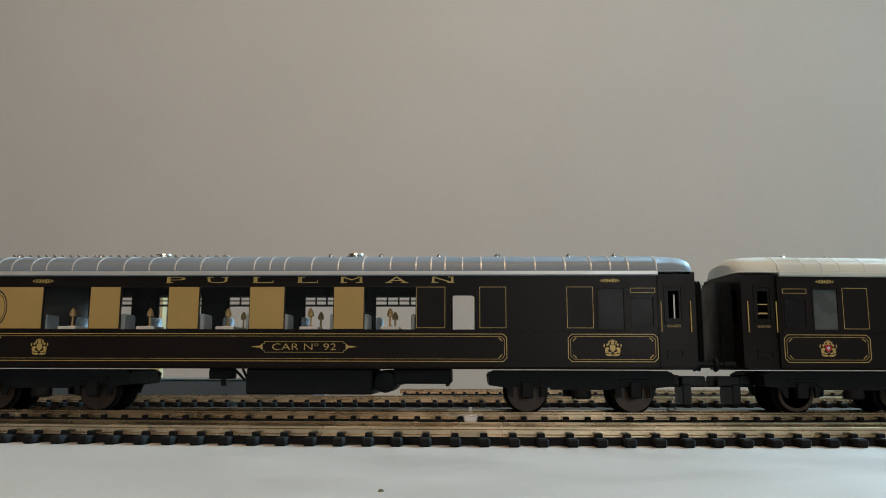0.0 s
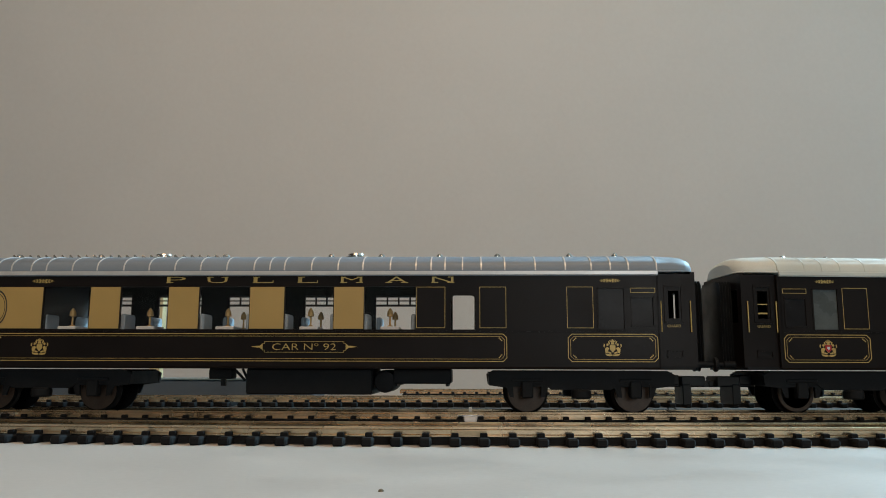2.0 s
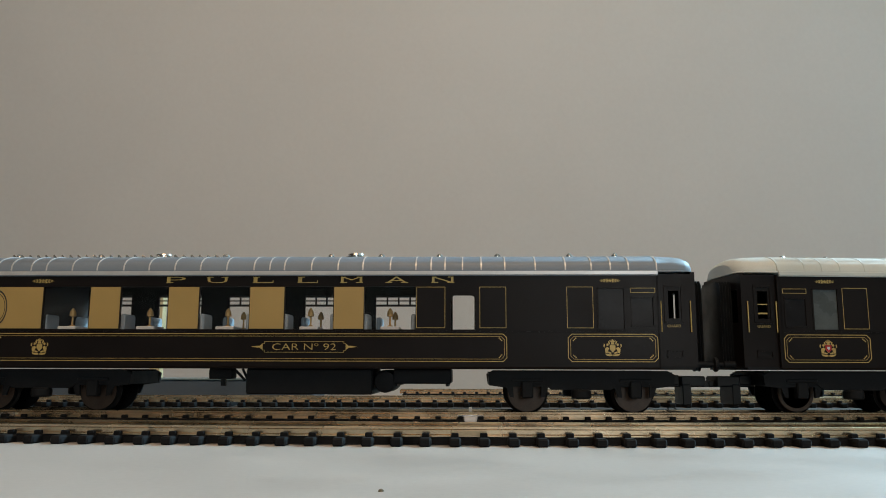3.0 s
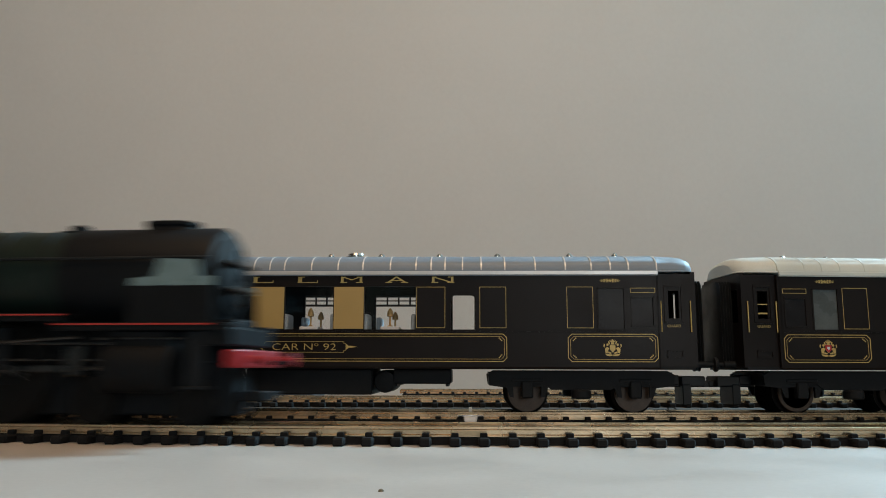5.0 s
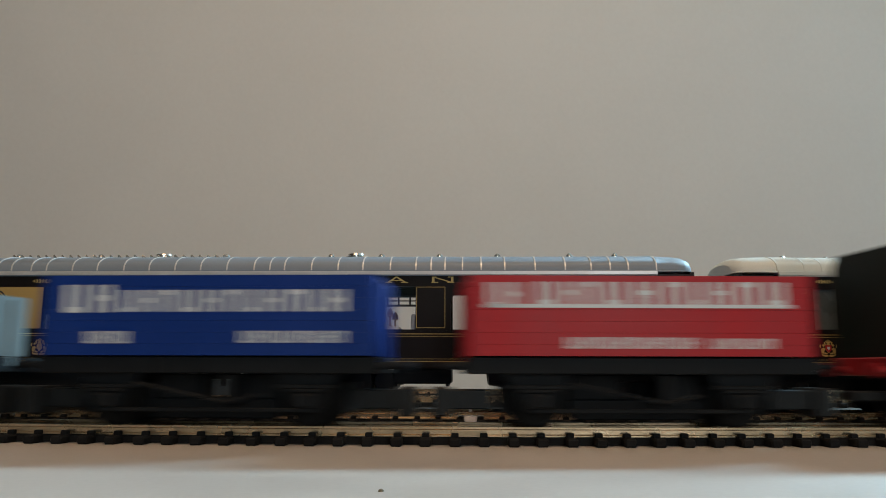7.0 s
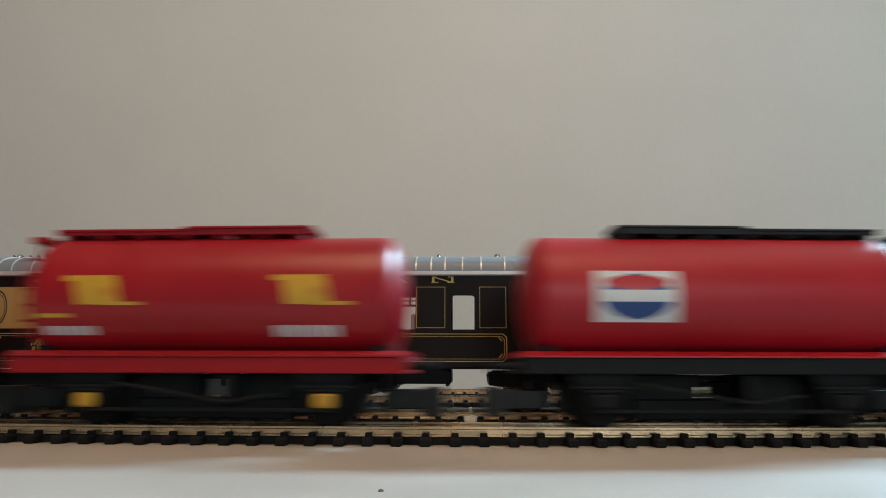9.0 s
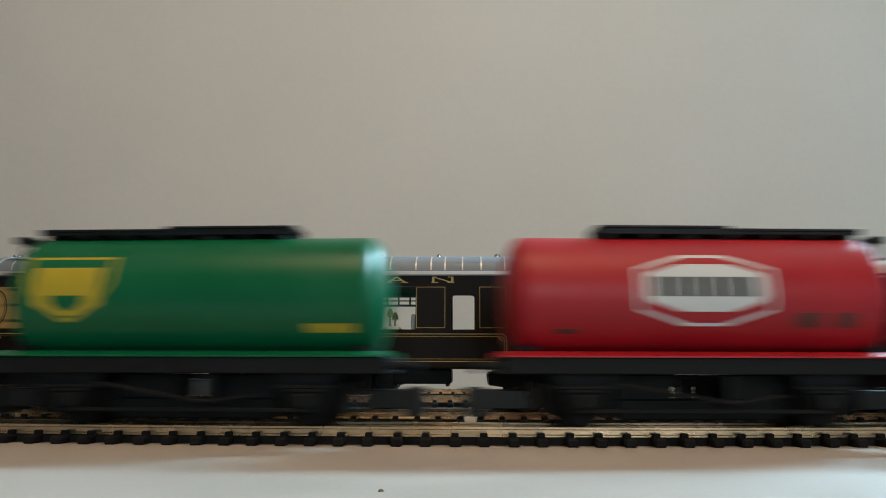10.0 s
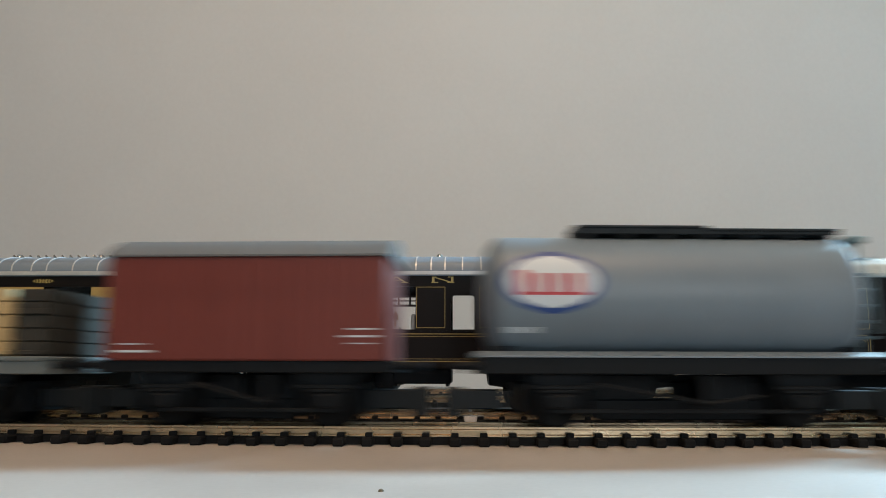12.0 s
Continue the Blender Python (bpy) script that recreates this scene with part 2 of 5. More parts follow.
def chamfer_lines(sh, x0, x1, z0, z1, y0, y1, w, c):
    """A thin border whose corners are cut off at a slant."""
    def ring(k):
        q = c - k * 0.586
        return [(x0 + k, z0 + k + q), (x0 + k + q, z0 + k), (x1 - k - q, z0 + k), (x1 - k, z0 + k + q), (x1 - k, z1 - k - q), (x1 - k - q, z1 - k), (x0 + k + q, z1 - k), (x0 + k, z1 - k - q)]
    a, b = ring(0), ring(w)
    for i in range(8):
        j = (i + 1) % 8
        sh.slab([a[i], a[j], b[j], b[i]], y0, y1)
    return sh


# ---- the room and the baseboard ----
XL, XR, YB, YF, ZF, ZC = -4300, 3000, 1100, -2400, -750, 1800


def slab_thing(name, boxes, material, label, category):
    sh = Shape()
    for b in boxes:
        sh.box(*b)
    return tagged(part(name, sh, material), label, category, kind="structure")


wx0, wx1, wz0, wz1 = WIN[0] * 1000 - 470, WIN[0] * 1000 + 470, WIN[2] * 1000 - 120, WIN[2] * 1000 + 120
slab_thing("wall_north", [(XL, wx0, YB, YB + 100, ZF, ZC), (wx1, XR, YB, YB + 100, ZF, ZC), (wx0, wx1, YB, YB + 100, ZF, wz0), (wx0, wx1, YB, YB + 100, wz1, ZC)],
           WALL, "plain warm off-white painted wall behind the tracks", "wall")
# unseen walls, ceiling and floor, added to close the room
slab_thing("wall_south", [(XL, 220, YF - 100, YF, ZF, ZC), (1020, XR, YF - 100, YF, ZF, ZC), (220, 1020, YF - 100, YF, ZF, 130), (220, 1020, YF - 100, YF, 1110, ZC)], ROOM, "dim brown-grey room wall out of view", "wall")
slab_thing("wall_west", [(XL - 100, XL, YF - 100, YB + 100, ZF, ZC)], ROOM, "dim brown-grey end wall out of view", "wall")
slab_thing("wall_east", [(XR, XR + 100, YF - 100, YB + 100, ZF, ZC)], ROOM, "dim brown-grey end wall out of view", "wall")
slab_thing("ceiling", [(XL - 100, XR + 100, YF - 100, YB + 100, ZC, ZC + 100)], ROOM, "dim brown-grey ceiling out of view", "ceiling")
slab_thing("floor", [(XL - 100, XR + 100, YF - 100, YB + 100, ZF - 100, ZF)], CARPET, "brown carpeted floor under the layout", "floor")
win = tagged(part("window_1", frame_lines(Shape(), wx0, wx1, wz0, wz1, YB + 20, YB + 60, 18), WHITE), "white narrow window high in the wall", "window", kind="structure")
pane = part("pane", Shape().box(wx0 + 18, wx1 - 18, YB + 38, YB + 42, wz0 + 18, wz1 - 18), PANE, win)
pane.visible_shadow = False

win2 = tagged(part("window_2", frame_lines(Shape(), 220, 1020, 130, 1110, YF - 60, YF - 25, 16), WHITE), "wide white-framed window in the rear wall", "window", kind="structure")
pane = part("pane", Shape().box(236, 1004, YF - 44, YF - 40, 146, 1094), PANE, win2)
pane.visible_shadow = False
board = Shape().box(-4200, 2400, 60, 548, -18, 0, 1.5)
slab = tagged(part("baseboard", board, BOARD), "white painted layout board with faint specks", "table", kind="structure")
sp = Shape()
sp.lathe([(0.1, 0.4), (0.35, 0.3), (0.52, 0.0)], (-9.9, 128.4, 0), "z", 9)
tagged(part("debris_crumb", sp, mat("brown_crumb", (0.12, 0.10, 0.06), 0.8)), "tiny brown crumb lying on the white board", "crumb")
for x in (-4000, -2000, 0, 2200):
    for y in (110, 500):
        t = thing("trestle_leg", "plain wooden leg under the layout board", "leg", "legs of the layout", mm(x, y, -18))
        part("post", Shape().box(-22, 22, -22, 22, ZF + 18, 0, 2), POST, t)

pend = thing("pendant_lamp", "warm glowing round ceiling lamp", "lamp", at=mm(LAMP[0] * 1000, LAMP[1] * 1000, LAMP[2] * 1000))
part("shade", Shape().lathe([(30, 102), (60, 140), (62, 160), (20, 175)], n=28), LAMPGLASS, pend)
part("cord", Shape().rod((0, 0, 175), (0, 0, ZC - LAMP[2] * 1000), 3), BLACK, pend)

# ---- tracks ----
PITCH, RAILTOP = 7.4, 4.6
PITCH_1, PITCH_2 = 7.25, 7.22


class Line:
    """A track: an arc that bows towards -y near its middle, eased back to straight ends."""

    def __init__(self, x0, y0, radius, half, turn=0.0):
        self.x0, self.y0, self.k, self.h, self.turn = x0, y0, 1 / radius, half, turn

    def at(self, s):
        """x, y and heading (radians) at s millimetres from the middle."""
        a, sg = abs(s), (1 if s >= 0 else -1)
        k, h = self.k, self.h
        b = min(a, h)
        x, y, th = math.sin(b * k) / k, (1 - math.cos(b * k)) / k, b * k
        if a > h:
            c = min(a - h, h)
            x += math.sin(th) / k - math.sin(th - c * k) / k
            y += math.cos(th - c * k) / k - math.cos(th) / k
            th -= c * k
            if a > 2 * h:
                x += a - 2 * h
        x, th = x * sg, th * sg
        c, s2 = math.cos(self.turn), math.sin(self.turn)
        return self.x0 + x * c - y * s2, self.y0 + x * s2 + y * c, th + self.turn

    def spot(self, s, z=RAILTOP, flip=False):
        x, y, th = self.at(s)
        return mm(x, y, z, 0, 0, math.degrees(th) + (180 if flip else 0))


RAIL_SECTION = [(-1.1, 0), (1.1, 0), (1.1, 0.35), (0.3, 0.6), (0.3, 1.65), (0.62, 1.9), (0.62, 2.4), (0.5, 2.5), (-0.5, 2.5), (-0.62, 2.4), (-0.62, 1.9), (-0.3, 1.65), (-0.3, 0.6), (-1.1, 0.35)]


def sweep(line, section, s0, s1, step, off, z):
    sh = Shape()
    n = max(1, int(abs(s1 - s0) / step))
    rings, faces, m = [], [], len(section)
    for i in range(n + 1):
        x, y, th = line.at(s0 + (s1 - s0) * i / n)
        for u, w in section:
            d = off + u
            rings.append((x - math.sin(th) * d, y + math.cos(th) * d, z + w))
    for i in range(n):
        for j in range(m):
            q = (j + 1) % m
            faces.append([i * m + j, i * m + q, (i + 1) * m + q, (i + 1) * m + j])
    faces += [list(range(m))[::-1], [n * m + j for j in range(m)]]
    return sh.add(rings, faces)


def sleeper_shape(x=0, y=0, th=0.0, sh=None, lift=0.0):
    sh = sh or Shape()
    loc = Shape()
    loc.box(-1.5, 1.5, -14.6, 14.6, 0, 2.1, 0.4)
    for r in (-8.25, 8.25):
        for e in (-1.75, 1.75):
            loc.box(-0.95, 0.95, r + e - 0.75, r + e + 0.75, 1.9, 3.15, 0.18)
    c, s = math.cos(th), math.sin(th)
    return sh.add([(x + a * c - b * s, y + a * s + b * c, z + lift) for a, b, z in loc.v], loc.f)


def track(name, label, line, s_parts, s_all, breaks, plate, lift=0.0, notches=()):
    """Two rails with joints at the breaks, sleepers, and the webs that tie them."""
    t = thing(name, label, "model track", "model railway tracks")
    one = sleeper_shape().mesh("sleeper")
    far = Shape()
    for s in s_all:
        if any(abs(s - b) < 1e-6 for b in s_parts):
            continue
        x, y, th = line.at(s)
        sleeper_shape(x, y, th, far, lift)
    for s in s_parts:
        part("sleeper", one, SLEEPER, t, at=line.spot(s + random.uniform(-0.06, 0.06), lift) @ mm(0, 0, 0, 0, 0, random.uniform(-0.6, 0.6)))
    if far.v:
        part("sleepers_beyond", far, SLEEPER, t, kind="stuff")
    lo, hi = min(s_all) - 3.6, max(s_all) + 3.6
    if lift:
        part("underlay", sweep(line, [(-19, 0), (19, 0), (17, lift - 0.02), (-17, lift - 0.02)], lo, hi, 40, 0, 0.01), CORK, t)
    cuts = [lo, *[b for b in breaks if lo < b < hi], hi]
    for a, b in zip(cuts, cuts[1:]):
        for off in (-8.25, 8.25):
            part("rail", sweep(line, RAIL_SECTION, a + 0.15, b - 0.15, 12, off, 2.1 + lift), NICKEL, t)
            ends = [a + 3.4, *[e for n in notches if a < n[0] < b for e in n], b - 3.4]
            for e0, e1 in zip(ends[::2], ends[1::2]):
                part("web", sweep(line, [(-1.9, 0), (1.9, 0), (1.9, 1.8), (-1.9, 1.8)], e0, e1, 20, off, 0.15 + lift), SLEEPER, t)
    for b in breaks:
        for off in (-8.25, 8.25):
            part("fishplate", sweep(line, [(-1.35, 0.3), (1.35, 0.3), (1.35, 1.5), (-1.35, 1.5)], b - 4.5, b + 4.5, 5, off, 2.05 + lift), plate, t)
    return t


L1 = Line(34.5, 211.65, 1573, 230)
L2 = Line(37.8, 278.65, 2409, 320)
L3 = Line(0, 377.85, 60000, 400, 0.0295)
L4 = Line(0, 508.0, 60000, 400, 0.003)
near1 = [-31.3 - PITCH_1 * i for i in range(0, 21)] + [-23.9 + PITCH_1 * i for i in range(0, 20)]
all1 = near1 + [-31.3 - PITCH_1 * i for i in range(21, 560)] + [-23.9 + PITCH_1 * i for i in range(20, 320)]
track("near_track", "model railway track with tarnished nickel rails on black sleepers", L1, near1, all1, [-27.7, -195.6, 140.4, -363.6, 308.4], NICKEL_WEB, notches=((-50.8, -48.6), (-36.9, -35.5)))
near2 = [-46.36 + PITCH_2 * i for i in range(-22, 26)]
track("coach_track", "model railway track on which the brown coaches stand", L2, near2, [-46.36 + PITCH_2 * i for i in range(-80, 72)], [-28.3, 134.0, -191.5], CHROME)
near3 = [-48.7 + PITCH * i for i in range(-14, 30)]
track("middle_track", "model railway track behind the coaches on black sleepers", L3, near3, [-48.7 + PITCH * i for i in range(-50, 55)], [-97.0, 105.0], NICKEL, 1.25)
near4 = [-24.0 + 7.55 * i for i in range(0, 34)]
track("far_track", "rear model railway track ending beside a slate-blue block", L4, near4, [-24.0 + 7.55 * i for i in range(0, 60)], [130.0], NICKEL, 0.9)
blk = thing("low_platform_block", "low slate-blue card block beside the rear tracks", "block", at=mm(-190, 445, 0))
part("block_body", Shape().box(-150, 120, -20, 20, 0, 12.2, 0.5), BLOCK, blk)
part("edge_strip", Shape().box(-150, 120, -20.6, 20.6, 12.3, 13.2, 0.2), PALE, blk)
pst = thing("cream_post", "slim cream wooden post standing behind the tracks", "post", at=mm(-186, 508, 0))
part("post", Shape().box(-3.4, 3.4, -3.4, 3.4, 0, 80, 0.5), POST, pst)
clip = thing("power_clip", "tiny white plastic clip beside a rail joint", "clip", at=L2.spot(-28.3, 0))
part("clip_body", Shape().box(-0.5, 0.5, -7.4, -6.6, 0, 6.1, 0.12), WHITE, clip)
part("clip_foot", Shape().box(-2.2, 2.2, -12.0, -9.9, 0, 3.2, 0.2), WHITE, clip)

x, y, th = L2.at(40.6)
fibre = Shape()
loop = [(1.9 * math.cos(k * 0.62) * (1 - k * 0.03), 0.5 * math.sin(k * 1.1), 0.9 + 0.8 * math.sin(k * 0.62)) for k in range(17)] + [(3.6, 0.3, 0.2)]
for p, q in zip(loop, loop[1:]):
    fibre.rod(p, q, 0.14, 5)
tagged(part("fibre_curl", fibre, KPRINT, at=mm(x, y - 8.3, RAILTOP)), "tiny curl of dark fibre lying on a rail", "debris")


# ---- wheels, shared by all the stock ----
def wheel_mesh(r, spokes=0, name="wheel"):
    """A wheelset about the y axis: two flanged discs and an axle."""
    sh = Shape()
    for s in (-1, 1):
        y = 7.3 * s
        if spokes:
            continue
        sh.lathe([(r - 1.9, y + 1.3 * s), (r - 0.2, y + 1.5 * s), (r, y + 1.2 * s), (r + 0.1, y - 0.2 * s), (r + 0.9, y - 0.5 * s), (r + 0.8, y - 0.9 * s), (r - 1.9, y - 0.9 * s)], axis="y", n=28)
        sh.lathe([(r - 1.8, y + 0.5 * s), (2.0, y + 0.2 * s), (1.9, y + 1.3 * s), (0.4, y + 1.4 * s)], axis="y", n=24)
        for i in range(3):
            a = i * math.tau / 3
            sh.lathe([(0.9, y + 0.2 * s), (0.9, y + 0.55 * s)], (math.cos(a) * r * 0.5, 0, math.sin(a) * r * 0.5), "y", 8)
    sh.rod((0, -9, 0), (0, 9, 0), 1.0, 10)
    return sh.mesh(name)


COACH_WHEEL, WAGON_WHEEL, DRIVER, SMALL_WHEEL = wheel_mesh(6.6), wheel_mesh(6.3), wheel_mesh(13.2, 16), wheel_mesh(6.2, 10)
for me in (COACH_WHEEL, WAGON_WHEEL):
    me.materials.append(WHEEL)
for me in (DRIVER, SMALL_WHEEL):
    me.materials.append(SMOKEBOX)
TYREMAT = mat("worn_brown_tyre", (0.050, 0.036, 0.028), 0.45, 0.4, size=0.004, vary=0.3)
TYRE = Shape().lathe([(5.1, -0.1), (5.2, 0.1), (6.3, 0.1), (6.5, -0.1)], axis="y", n=28).mesh("tyre")
BUFFER = Shape().lathe([(1.0, 0), (1.0, 3.4), (0.6, 3.5), (0.6, 5.2), (2.0, 5.4), (2.1, 5.9), (1.4, 6.2)], axis="x", n=14).mesh("buffer")


def spoked(parent, r, n):
    """Tyres, hubs and spokes of an open wheelset, as parts that turn with it."""
    spoke = Shape().rod((r * 0.2, 0, 0), (r - 1.4, 0, 0), 0.55, 6).mesh("spoke")
    for s in (-1, 1):
        y = 7.3 * s
        part("tyre", Shape().lathe([(r - 1.9, y + 1.3 * s), (r - 0.2, y + 1.5 * s), (r, y + 1.2 * s), (r + 0.1, y - 0.2 * s), (r + 0.9, y - 0.5 * s), (r + 0.8, y - 0.9 * s), (r - 1.9, y - 0.9 * s)], axis="y", n=32), WHEEL, parent)
        part("hub", Shape().lathe([(r * 0.24, y - 0.6 * s), (r * 0.24, y + 1.5 * s)], axis="y", n=14), SMOKEBOX, parent)
        for i in range(n):
            part("spoke", spoke, SMOKEBOX, parent, at=mm(0, y + 0.3 * s, 0, 0, i * 360 / n, 0))


RED_BUFFER = BUFFER.copy()
BUFFER.materials.append(FRAME)
RED_BUFFER.materials.append(BUFFRED)


def crest(sh, x, z, r, y0, y1):
    """A small coat of arms: shield, helm and plume, two rampant supporters and a ribbon."""
    def leaf(*pts):
        sh.slab([(x + a * r, z + b * r) for a, b in pts], y0, y1)
    leaf((-.30, .30), (.30, .30), (.30, -.14), (0, -.50), (-.30, -.14))
    leaf((-.20, .36), (.20, .36), (.14, .60), (-.14, .60))
    for a in (-.30, -.15, 0, .15, .30):
        leaf((a * .6 - .05, .62), (a * .6 + .05, .62), (a * 1.1 + .02, .96 - abs(a) * .5), (a * 1.1 - .05, .94 - abs(a) * .5))
    for e in (-1, 1):
        leaf((e * .36, -.02), (e * .60, .12), (e * .84, -.12), (e * .78, -.52), (e * .54, -.54), (e * .50, -.28))
        leaf((e * .42, .30), (e * .54, .20), (e * .68, .28), (e * .62, .46), (e * .46, .48))
        leaf((e * .78, -.02), (e * 1.0, .18), (e * .92, .46), (e * .82, .40), (e * .88, .16))
        leaf((e * .28, .42), (e * .36, .36), (e * .50, .66), (e * .36, .74))
        leaf((e * .12, -.52), (e * .46, -.38), (e * .50, -.56), (e * .20, -.64))
        leaf((e * .04, -.72), (e * .44, -.66), (e * .82, -.60), (e * .68, -.80), (e * .36, -.88), (e * .04, -.84))
    return sh


def scroll(sh, x, z, w, y0, y1):
    """A flat gilt flourish: a rosette between two tapering rows of leaves."""
    for e in (-1, 1):
        for u, v in ((.10, 1), (.24, .8), (.37, .55)):
            for up in (-1, 1):
                sh.slab([(x + e * u * w, z), (x + e * (u + .03) * w, z + up * .11 * v * w), (x + e * (u + .12) * w, z + up * .07 * v * w), (x + e * (u + .07) * w, z + up * .03 * w)], y0, y1)
        sh.slab([(x + e * .08 * w, z - .01 * w), (x + e * .08 * w, z + .01 * w), (x + e * .52 * w, z + .006 * w), (x + e * .52 * w, z - .006 * w)], y0, y1)
    for k in range(5):
        a = k * math.tau / 5 + 0.3
        sh.slab([(x, z), (x + .07 * w * math.cos(a - .4), z + .07 * w * math.sin(a - .4)), (x + .1 * w * math.cos(a), z + .1 * w * math.sin(a)), (x + .07 * w * math.cos(a + .4), z + .07 * w * math.sin(a + .4))], y0, y1)
    return sh


def coach(name, label, at, roof_mat, guard_pane, worded):
    """A brown and cream brake coach, its guard's end at +x. Origin on the rail head at mid length."""
    t = thing(name, label, "railway coach", "standing coaches", at)
    H, E = 17.2, 127.2
    panels = [(-114.3, -96.9), (-80.6, -69.7), (-53.2, -42.2), (-24.9, -12.6), (4.1, 14.8)]
    wins = [(-96.9, -80.6, 27.7, 42.3), (-69.7, -53.2, 27.7, 42.3), (-42.2, -24.9, 27.7, 42.3), (-12.6, 4.1, 27.7, 42.3), (14.8, 32.3, 27.7, 42.3),
            (44.3, 52.6, 27.7, 39.3), (94.3, 102.8, 28.0, 41.6), (105.6, 112.6, 29.2, 38.4)]
    for s in (-1, 1):
        wins[5] = (44.3, 52.6, 27.7, 39.3 if s < 0 else 42.3)
        y0, y1 = (-H, -H + 1.0) if s < 0 else (H - 1.0, H)
        out = lambda d: (-H - d, -H) if s < 0 else (H, H + d)
        side = Shape()
        side.box(-114.5, 114.5, y0, y1, 15.2, 27.7)
        side.box(-114.5, 114.5, y0, y1, 42.3, 47.0)
        xs = sorted([-114.5] + [w[0] for w in wins] + [w[1] for w in wins] + [114.5])
        for a, b in zip(xs[::2], xs[1::2]):
            if b - a > 0.05:
                side.box(a, b, y0, y1, 27.7, 42.3)
        for a, b, z0, z1 in wins[5:]:
            if z1 < 42.3:
                side.box(a, b, y0, y1, z1, 42.3)
            if z0 > 27.7:
                side.box(a, b, y0, y1, 27.7, z0)
        side.prism([(y, z) for y, z in ((y0, 15.2), (y1, 15.2), (y1 - 0.3, 14.6), (y0 + 0.3, 14.6))], -114.5, 114.5)
        frame_lines(side, -114.4, 114.4, 26.9, 27.4, *out(0.12), 0.2)
        wall = part("side_wall", side, UMBER, t)
        for a, b in panels:
            part("cream_panel", Shape().box(a + 0.25, b - 0.25, *out(0.1), 27.9, 42.2), CREAM, wall)
        for a, b, z0, z1 in wins[:6]:
            part("window_pane", Shape().box(a, b, y0 + 0.35, y0 + 0.5, z0, z1), PANE, wall).visible_shadow = False
            if s > 0 and a < 40:
                bars = Shape()
                bars.box(a, b, y0 - 0.3, y0 + 0.3, 38.0, 38.8)
                bars.box(a, b, y0 - 0.3, y0 + 0.3, 40.0, 40.4)
                bars.box(a, b, y0 - 0.3, y0 + 0.3, 41.5, 42.3)
                for k in range(1, 4):
                    x = a + (b - a) * k / 4
                    bars.box(x - 0.3, x + 0.3, y0 - 0.3, y0 + 0.3, 38.7, 41.6)
                part("ventilator", bars, INSIDE, wall)
        cor = Shape()
        for xe, e in ((44.3, 1), (52.6, -1)):
            cor.slab([(xe, 39.3), (xe, 37.9), (xe + e * 0.4, 38.9), (xe + e * 1.4, 39.3)], y0, y1)
        if s < 0:
            part("window_corner", cor, UMBER, wall)
        part("window_pane", Shape().box(94.3, 102.8, y0 + 0.35, y0 + 0.6, 28.0, 41.6), guard_pane, wall)
        part("window_pane", Shape().box(105.6, 112.6, y0 + 0.5, y0 + 0.75, 29.2, 38.4), SMOKED, wall)
        if not worded:
            part("window_bar", Shape().box(94.3, 102.8, *sorted((s * (H - 1.1), s * (H - 0.5))), 34.6, 34.9), GOLD, wall)
        rim = Shape()
        for a, b, z0, z1 in wins[6:]:
            frame_lines(rim, a - 0.5, b + 0.5, z0 - 0.5, z1 + 0.5, *out(0.18), 0.5)
        part("window_frame", rim, UMBER, wall)
        gl = Shape()
        for a, b in ((-113.5, 63.3), (83.7, 113.8)):
            chamfer_lines(gl, a, b, 16.9, 26.3, *out(0.07), 0.22, 1.3)
            chamfer_lines(gl, a + 0.85, b - 0.85, 17.75, 25.45, *out(0.06), 0.12, 1.1)
            for xe, ex in ((a + 1.0, 1), (b - 1.0, -1)):
                for ze, ez in ((17.9, 1), (25.3, -1)):
                    for u in (0.75, 1.15, 1.55):
                        gl.slab([(xe + ex * u, ze + ez * (1.75 - u)), (xe + ex * (u + 0.3), ze + ez * (1.9 - u)), (xe + ex * (u + 0.2), ze + ez * (2.3 - u)), (xe + ex * (u - 0.15), ze + ez * (2.1 - u))], *out(0.05))
        for a, b in ((32.6, 42.4), (54.1, 63.1), (83.6, 92.5)):
            frame_lines(gl, a, b, 28.2, 42.2, *out(0.07), 0.15)
        frame_lines(gl, 105.0, 113.4, 40.2, 41.8, *out(0.07), 0.14)
        part("gold_lining", gl, GOLD, wall)
        for x in (-97.0, 98.6):
            part("gilt_crest", crest(Shape(), x, 21.6, 3.1, *out(0.08)), GOLD, wall)
        if not worded:
            part("crest_shield", Shape().slab([(97.6, 22.8), (99.6, 22.8), (99.6, 21.2), (98.6, 20.2), (97.6, 21.2)], *out(0.14)), RPRINT, wall)
            part("crest_shield", Shape().slab([(98.1, 22.2), (99.1, 22.2), (99.1, 21.6), (98.6, 21.0), (98.1, 21.6)], *out(0.2)), WPRINT, wall)
        part("gilt_scroll", scroll(Shape(), 98.3, 44.3, 6.6, *out(0.08)), GOLD, wall)
        part("gilt_scroll", scroll(Shape(), -97.5, 44.3, 7.5, *out(0.08)), GOLD, wall)
        rnd = Shape()
        fy = out(0.14)
        for ra, rb in ((6.2, 5.6), (5.0, 4.7)):
            n = 28
            ring = [(-113.2 + ra * .61 * math.cos(i * math.tau / n), 35 + ra * math.sin(i * math.tau / n)) for i in range(n)]
            inn = [(-113.2 + rb * .61 * math.cos(i * math.tau / n), 35 + rb * math.sin(i * math.tau / n)) for i in range(n)]
            for i in range(n):
                j = (i + 1) % n
                rnd.slab([ring[i], ring[j], inn[j], inn[i]], *fy)
        part("round_device", rnd, KPRINT, wall)
